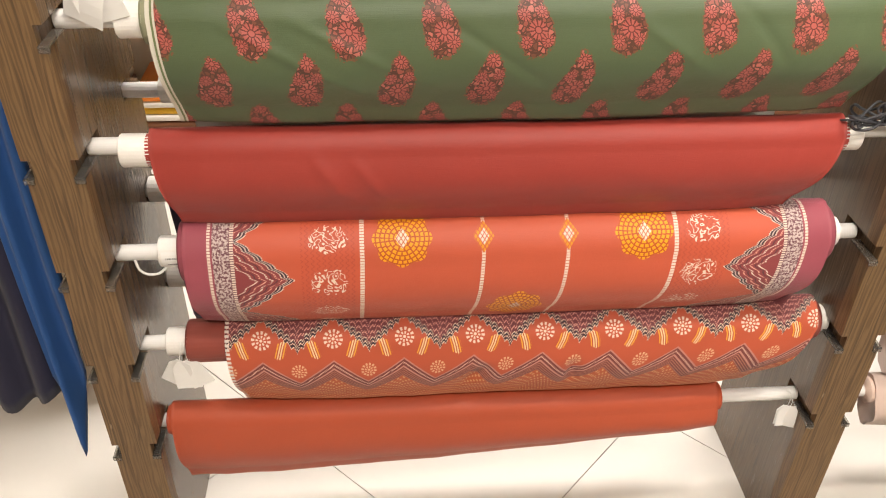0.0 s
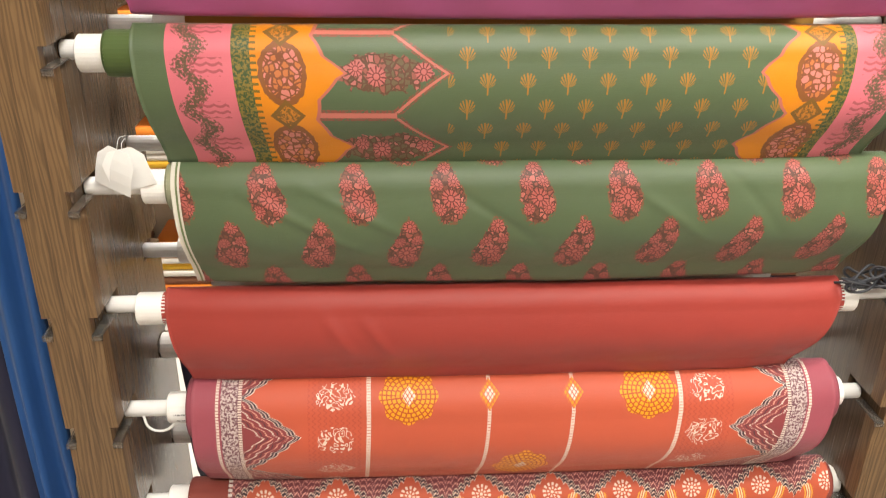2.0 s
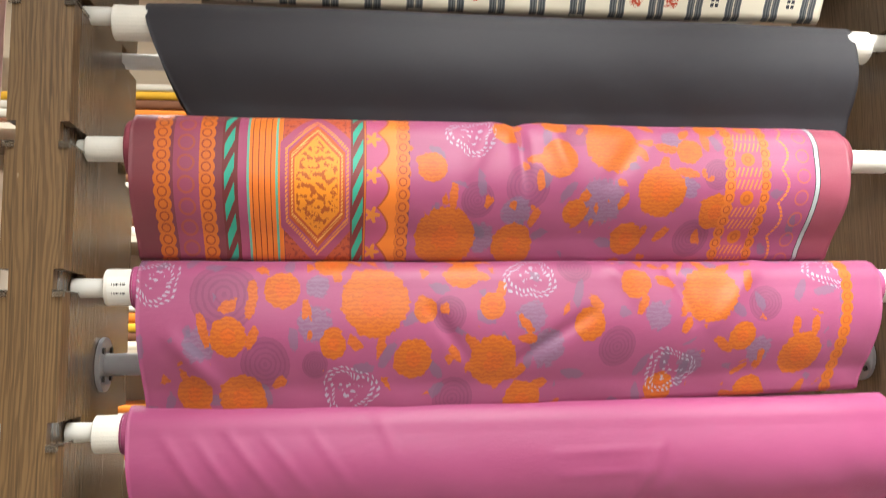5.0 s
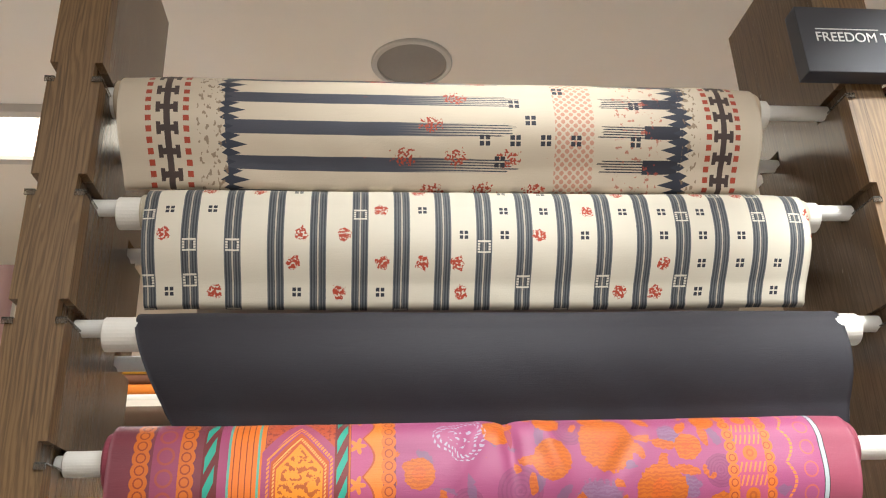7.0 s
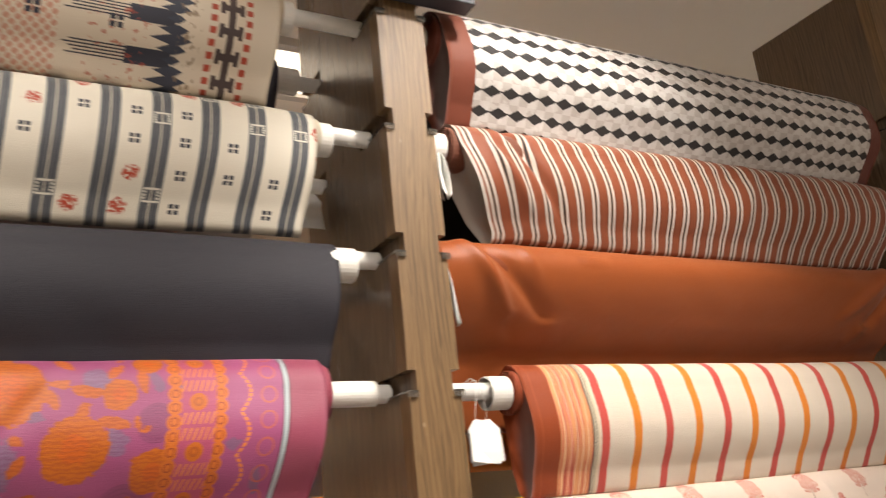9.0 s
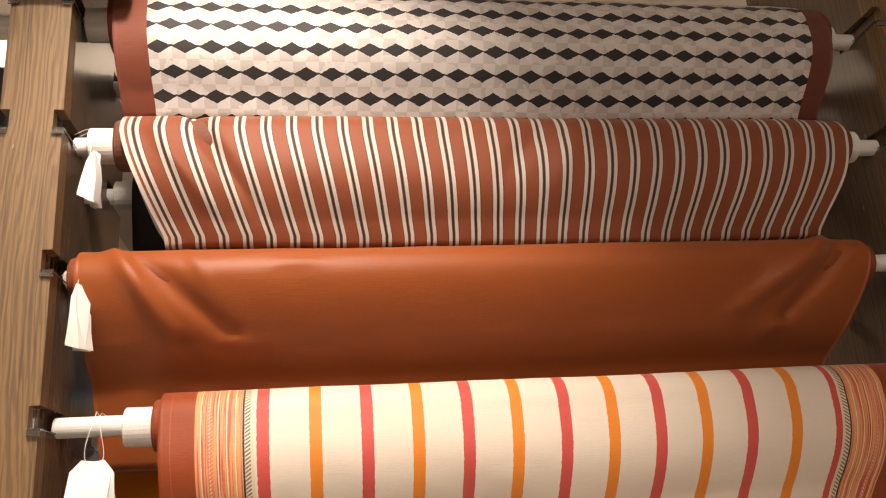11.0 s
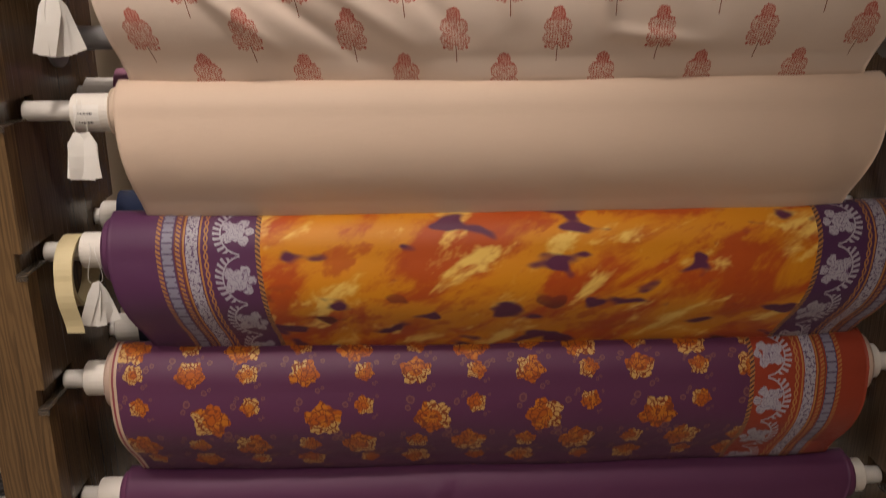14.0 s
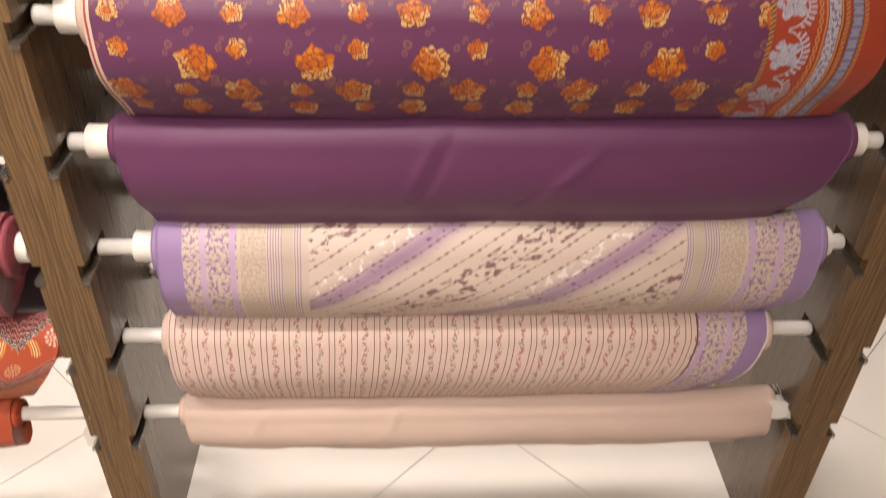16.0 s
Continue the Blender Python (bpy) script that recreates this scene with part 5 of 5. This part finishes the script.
for k in range(9):
    t = k / 8
    row = [bm.verts.new((sx * 0.012 + 0.006 * t, -0.0505 - 0.004 * math.sin(t * 5) - 0.0006 * sy, 0.0 - 0.075 * t)) for sx, sy in ((-1, 0), (1, 0), (1, 1), (-1, 1))]
    if prev:
        for q in range(4):
            bm.faces.new((prev[q], prev[(q + 1) % 4], row[(q + 1) % 4], row[q]))
    prev = row
part("loose_end", bm, M_TAPE, root)

root = tagged(new("cord_bundle"), "tangle of black cord tied at the rod end", "cord")
root.location = (1.165, -0.01, row_z(9) + 0.012)
rr = random.Random(4)
for k in range(5):
    string(root, [(rr.uniform(-0.05, 0.05), rr.uniform(-0.035, 0.02), 0.012 + rr.uniform(-0.012, 0.02)) for _ in range(6)], 0.0022, M_INK, "cord")

root = tagged(new("thread_tuft"), "small tuft of white thread on the pink roll", "thread")
root.location = (0.545, -0.006, row_z(4) + 0.047)
for k in range(5):
    string(root, [(rr.uniform(-0.010, 0.010), rr.uniform(-0.006, 0.004), rr.uniform(0.0, 0.010)) for _ in range(5)], 0.0012, M_PAPER, "thread")

# string loop under a rod
root = tagged(new("string_loop"), "loop of white string under the rod", "string")
root.location = (0.045, -0.017, row_z(10))
string(root, [(-0.02, 0, -0.004), (-0.012, -0.004, -0.024), (0.01, -0.004, -0.030), (0.03, 0.0, -0.018)], 0.0022)

# ---- sign ----
root = tagged(new("hanging_sign"), "navy sign board lettered in white on the upright", "sign")
root.location = (1.242, FRONT - 0.004, 2.544)
bm = bmesh.new()
box(bm, -0.118, 0.118, -0.034, 0.0, -0.062, 0.068, 0.0015)
board = part("board", bm, M_NAVY, root)
cu = bpy.data.curves.new("lettering", "FONT")
cu.body, cu.size, cu.align_x, cu.align_y, cu.extrude = "FREEDOM TO BUY", 0.0285, "CENTER", "CENTER", 0.0004
tmp = bpy.data.objects.new("lettering", cu)
scene.collection.objects.link(tmp)
bpy.context.view_layer.update()
me = bpy.data.meshes.new_from_object(tmp.evaluated_get(bpy.context.evaluated_depsgraph_get()))
wide = tmp.dimensions.x
bpy.data.objects.remove(tmp)
me.materials.clear()
me.materials.append(M_LETTER)
word = new("lettering", me)
word.parent = root
word.matrix_basis = pose(0.008, -0.0346, 0.006, 90, 0, 0) @ Matrix.Diagonal((0.200 / wide, 0.92, 1, 1))
for name, x0, x1, z in (("rule", -0.090, 0.020, 0.0225), ("rule", 0.055, 0.108, -0.0105)):
    bm = bmesh.new()
    box(bm, x0, x1, -0.0352, -0.0343, z - 0.0008, z + 0.0008)
    part(name, bm, M_LETTER, root)

# ---- ceiling fittings ----
M_GRILLE = plain("dark_grille", (0.30, 0.28, 0.26), 0.6, vary=0.1, scale=60, bump=0.3)


def ceiling_round(name, x, y, r, face, label, cat):
    root = tagged(new(name), label, cat)
    root.location = (x, y, CEIL)
    bm = bmesh.new()
    ring_z(bm, 0, 0, 0, r * 0.86, r, 0.008)
    part("rim", bm, M_CHROME, root, smooth=False)
    bm = bmesh.new()
    bmesh.ops.create_circle(bm, cap_ends=True, segments=40, radius=r * 0.88, matrix=Matrix.Translation((0, 0, -0.003)) @ Matrix.Rotation(math.pi, 4, "X"))
    part("face", bm, face, root)
    return root


ceiling_round("ceiling_speaker", 0.53, 0.62, 0.105, M_GRILLE, "round grey speaker grille in the beige ceiling", "speaker")
# This copy stands in for an unidentified ceiling fixture at the right.
ceiling_round("ceiling_speaker", 3.05, 0.72, 0.105, M_GRILLE, "round grey speaker grille in the beige ceiling", "speaker")
# Assumed fittings over the spots, none of them in view.
for eye, _, _, _ in SPOTS:
    ob = ceiling_round("downlight", eye[0], eye[1], 0.06, M_LAMP, "round recessed ceiling downlight with white rim", "downlight")
# Glowing panels made up to house the added fill lamps.
for x, y, sx, sy, _ in FILL_PANELS:
    root = tagged(new("ceiling_panel_light"), "flat rectangular ceiling panel light with white frame", "ceiling light")
    bm = bmesh.new()
    for a, b, c, d in ((-sx / 2 - 0.03, sx / 2 + 0.03, -sy / 2 - 0.03, -sy / 2), (-sx / 2 - 0.03, sx / 2 + 0.03, sy / 2, sy / 2 + 0.03), (-sx / 2 - 0.03, -sx / 2, -sy / 2, sy / 2), (sx / 2, sx / 2 + 0.03, -sy / 2, sy / 2)):
        box(bm, x + a, x + b, y + c, y + d, CEIL - 0.025, CEIL)
    part("frame", bm, M_CHROME, root)
    bm = bmesh.new()
    box(bm, x - sx / 2, x + sx / 2, y - sy / 2, y + sy / 2, CEIL - 0.012, CEIL)
    part("diffuser", bm, M_LAMP, root)


# ---- neighbouring bay with hanging lengths ----
def hanging_length(x0, x1, y, z0, z1, mat, label, seed, point=0.0, folds=5.0):
    """A folded length of cloth that hangs from a rail; its lower edge may run to a point."""
    root = tagged(new("hanging_cloth"), label, "fabric", "cloth lengths on the rail")
    root.location = ((x0 + x1) / 2, y, z1)
    bm = bmesh.new()
    nx, nz, g = 18, 40, []
    for j in range(nz + 1):
        t = j / nz
        row = []
        for i in range(nx + 1):
            s = i / nx
            zlow = -(z1 - z0) + point * abs(s - 0.35) * 1.6
            amp = 0.006 + 0.012 * t
            yy = amp * math.sin(s * folds * 2.2 + seed + 1.5 * noise.noise((s * 2, t * 2, seed)))
            row.append(bm.verts.new(((s - 0.5) * (x1 - x0) * (1 - 0.25 * point * t), yy, zlow * t)))
        g.append(row)
    for a, b in zip(g, g[1:]):
        for i in range(nx):
            bm.faces.new((a[i], b[i], b[i + 1], a[i + 1]))
    ob = part("drape", bm, mat, root, smooth=True)
    so = ob.modifiers.new("thickness", "SOLIDIFY")
    so.thickness = 0.006
    return root


hanging_length(-0.205, -0.115, 0.04, 0.235, 1.52, cloth("blue_cloth", C(40, 92, 160), 0.6), "bright blue cloth length with a pointed lower edge", 1.0, 0.35)
hanging_length(-0.115, -0.078, 0.075, 0.36, 1.52, cloth("ink_cloth", C(26, 28, 52), 0.6), "dark ink blue cloth edge beside the upright", 5.0, 0.05, 2.0)
hanging_length(-0.33, -0.195, 0.06, 0.345, 1.52, cloth("navy_cloth", C(34, 34, 58), 0.6), "dark navy cloth length hanging folded", 2.0, 0.04)
hanging_length(-0.42, -0.30, 0.03, 0.40, 1.52, cloth("grey_green_cloth", C(120, 130, 124), 0.6), "grey green cloth length hanging in soft folds", 3.0, 0.3)
root = tagged(new("hanging_rail"), "grey steel rail fixed to the upright", "rail")
root.location = (-0.9, 0.05, 1.53)
bm = bmesh.new()
tube_x(bm, 0, 0.826, 0, 0, 0.012, 20)
part("rail", bm, M_GREY, root)

# ---- shelves behind and beside the rack ----
M_BOARD = plain("shelf_board", (0.62, 0.54, 0.44), 0.5, vary=0.08, scale=4)


def shelving(x0, x1, y0, y1, levels, label):
    root = tagged(new("shelf_unit"), label, "shelf")
    for z in levels:
        bm = bmesh.new()
        box(bm, x0 + 0.02, x1 - 0.02, y0, y1 - 0.012, z - 0.02, z)
        part("shelf", bm, M_BOARD, root)
    for a, b in ((x0, x0 + 0.02), (x1 - 0.02, x1)):
        bm = bmesh.new()
        box(bm, a, b, y0, y1 - 0.012, 0.0, levels[-1] + 0.35)
        part("side", bm, M_BOARD, root)
    bm = bmesh.new()
    box(bm, x0, x1, y1 - 0.012, y1, 0.0, max(levels[-1] + 0.35, 2.96) if levels[-1] > 2 else levels[-1] + 0.35)
    part("back", bm, M_WALL, root)
    return root


def folded_stack(x, y, z, w, d, n, rgbs, seed):
    """A pile of folded cloth; each piece has a rounded fold in front."""
    rr = random.Random(seed)
    for k in range(n):
        h = rr.uniform(0.022, 0.036)
        root = tagged(new("folded_cloth"), "folded cloth lying in a shelf pile", "folded cloth", "folded cloths on the shelves")
        root.location = (x + rr.uniform(-0.008, 0.008), y + rr.uniform(-0.006, 0.006), z)
        bm = bmesh.new()
        box(bm, -w / 2, w / 2, -d / 2, d / 2, 0.0, h, h * 0.35)
        part("fold", bm, STACK[rgbs[k % len(rgbs)]], root, smooth=True)
        z += h


STACK = {k: cloth("stack_cloth_" + k, C(*v), 0.6) for k, v in dict(blue=(40, 120, 200), teal=(70, 150, 166), orange=(230, 130, 30), gold=(226, 176, 40), white=(226, 220, 208), brown=(120, 74, 46), red=(150, 50, 44), navy=(40, 46, 76), pink=(206, 150, 150), black=(24, 24, 30)).items()}
LEVELS = (0.12, 0.52, 0.92, 1.28, 1.62, 1.98, 2.34)
shelving(-0.9, 0.75, 1.55, 1.95, LEVELS, "pale wooden shelf unit full of folded cloth")
shelving(0.95, 2.75, 1.55, 1.95, LEVELS, "pale wooden shelf unit with bright cloth piles")
rr = random.Random(11)
names = list(STACK)
for z in LEVELS:
    for x in (-0.66, -0.26, 0.14, 0.52, 1.18, 1.58, 2.0, 2.42):
        pick = ["white", "gold", "orange", "white", "brown"] if x < 0.9 else ["orange", "gold", "teal", "blue", "navy", "brown"]
        rr.shuffle(pick)
        folded_stack(x, 1.72, z, 0.34, 0.30, rr.randint(4, 7), pick, rr.random())
shelving(-1.3, -0.26, 0.42, 0.78, (0.5, 1.10, 1.60), "side shelf unit with blue box and cloth")
folded_stack(-0.46, 0.58, 1.60, 0.34, 0.30, 3, ["blue"], 3)
folded_stack(-0.46, 0.58, 1.10, 0.34, 0.30, 9, ["black", "blue", "black", "brown"], 5)
hanging_length(-0.70, -0.27, 0.41, 1.70, 2.35, cloth("rose_cloth", C(206, 166, 160), 0.6), "pale pink cloth hanging over the side shelf", 7.0, 0.05, 8.0)
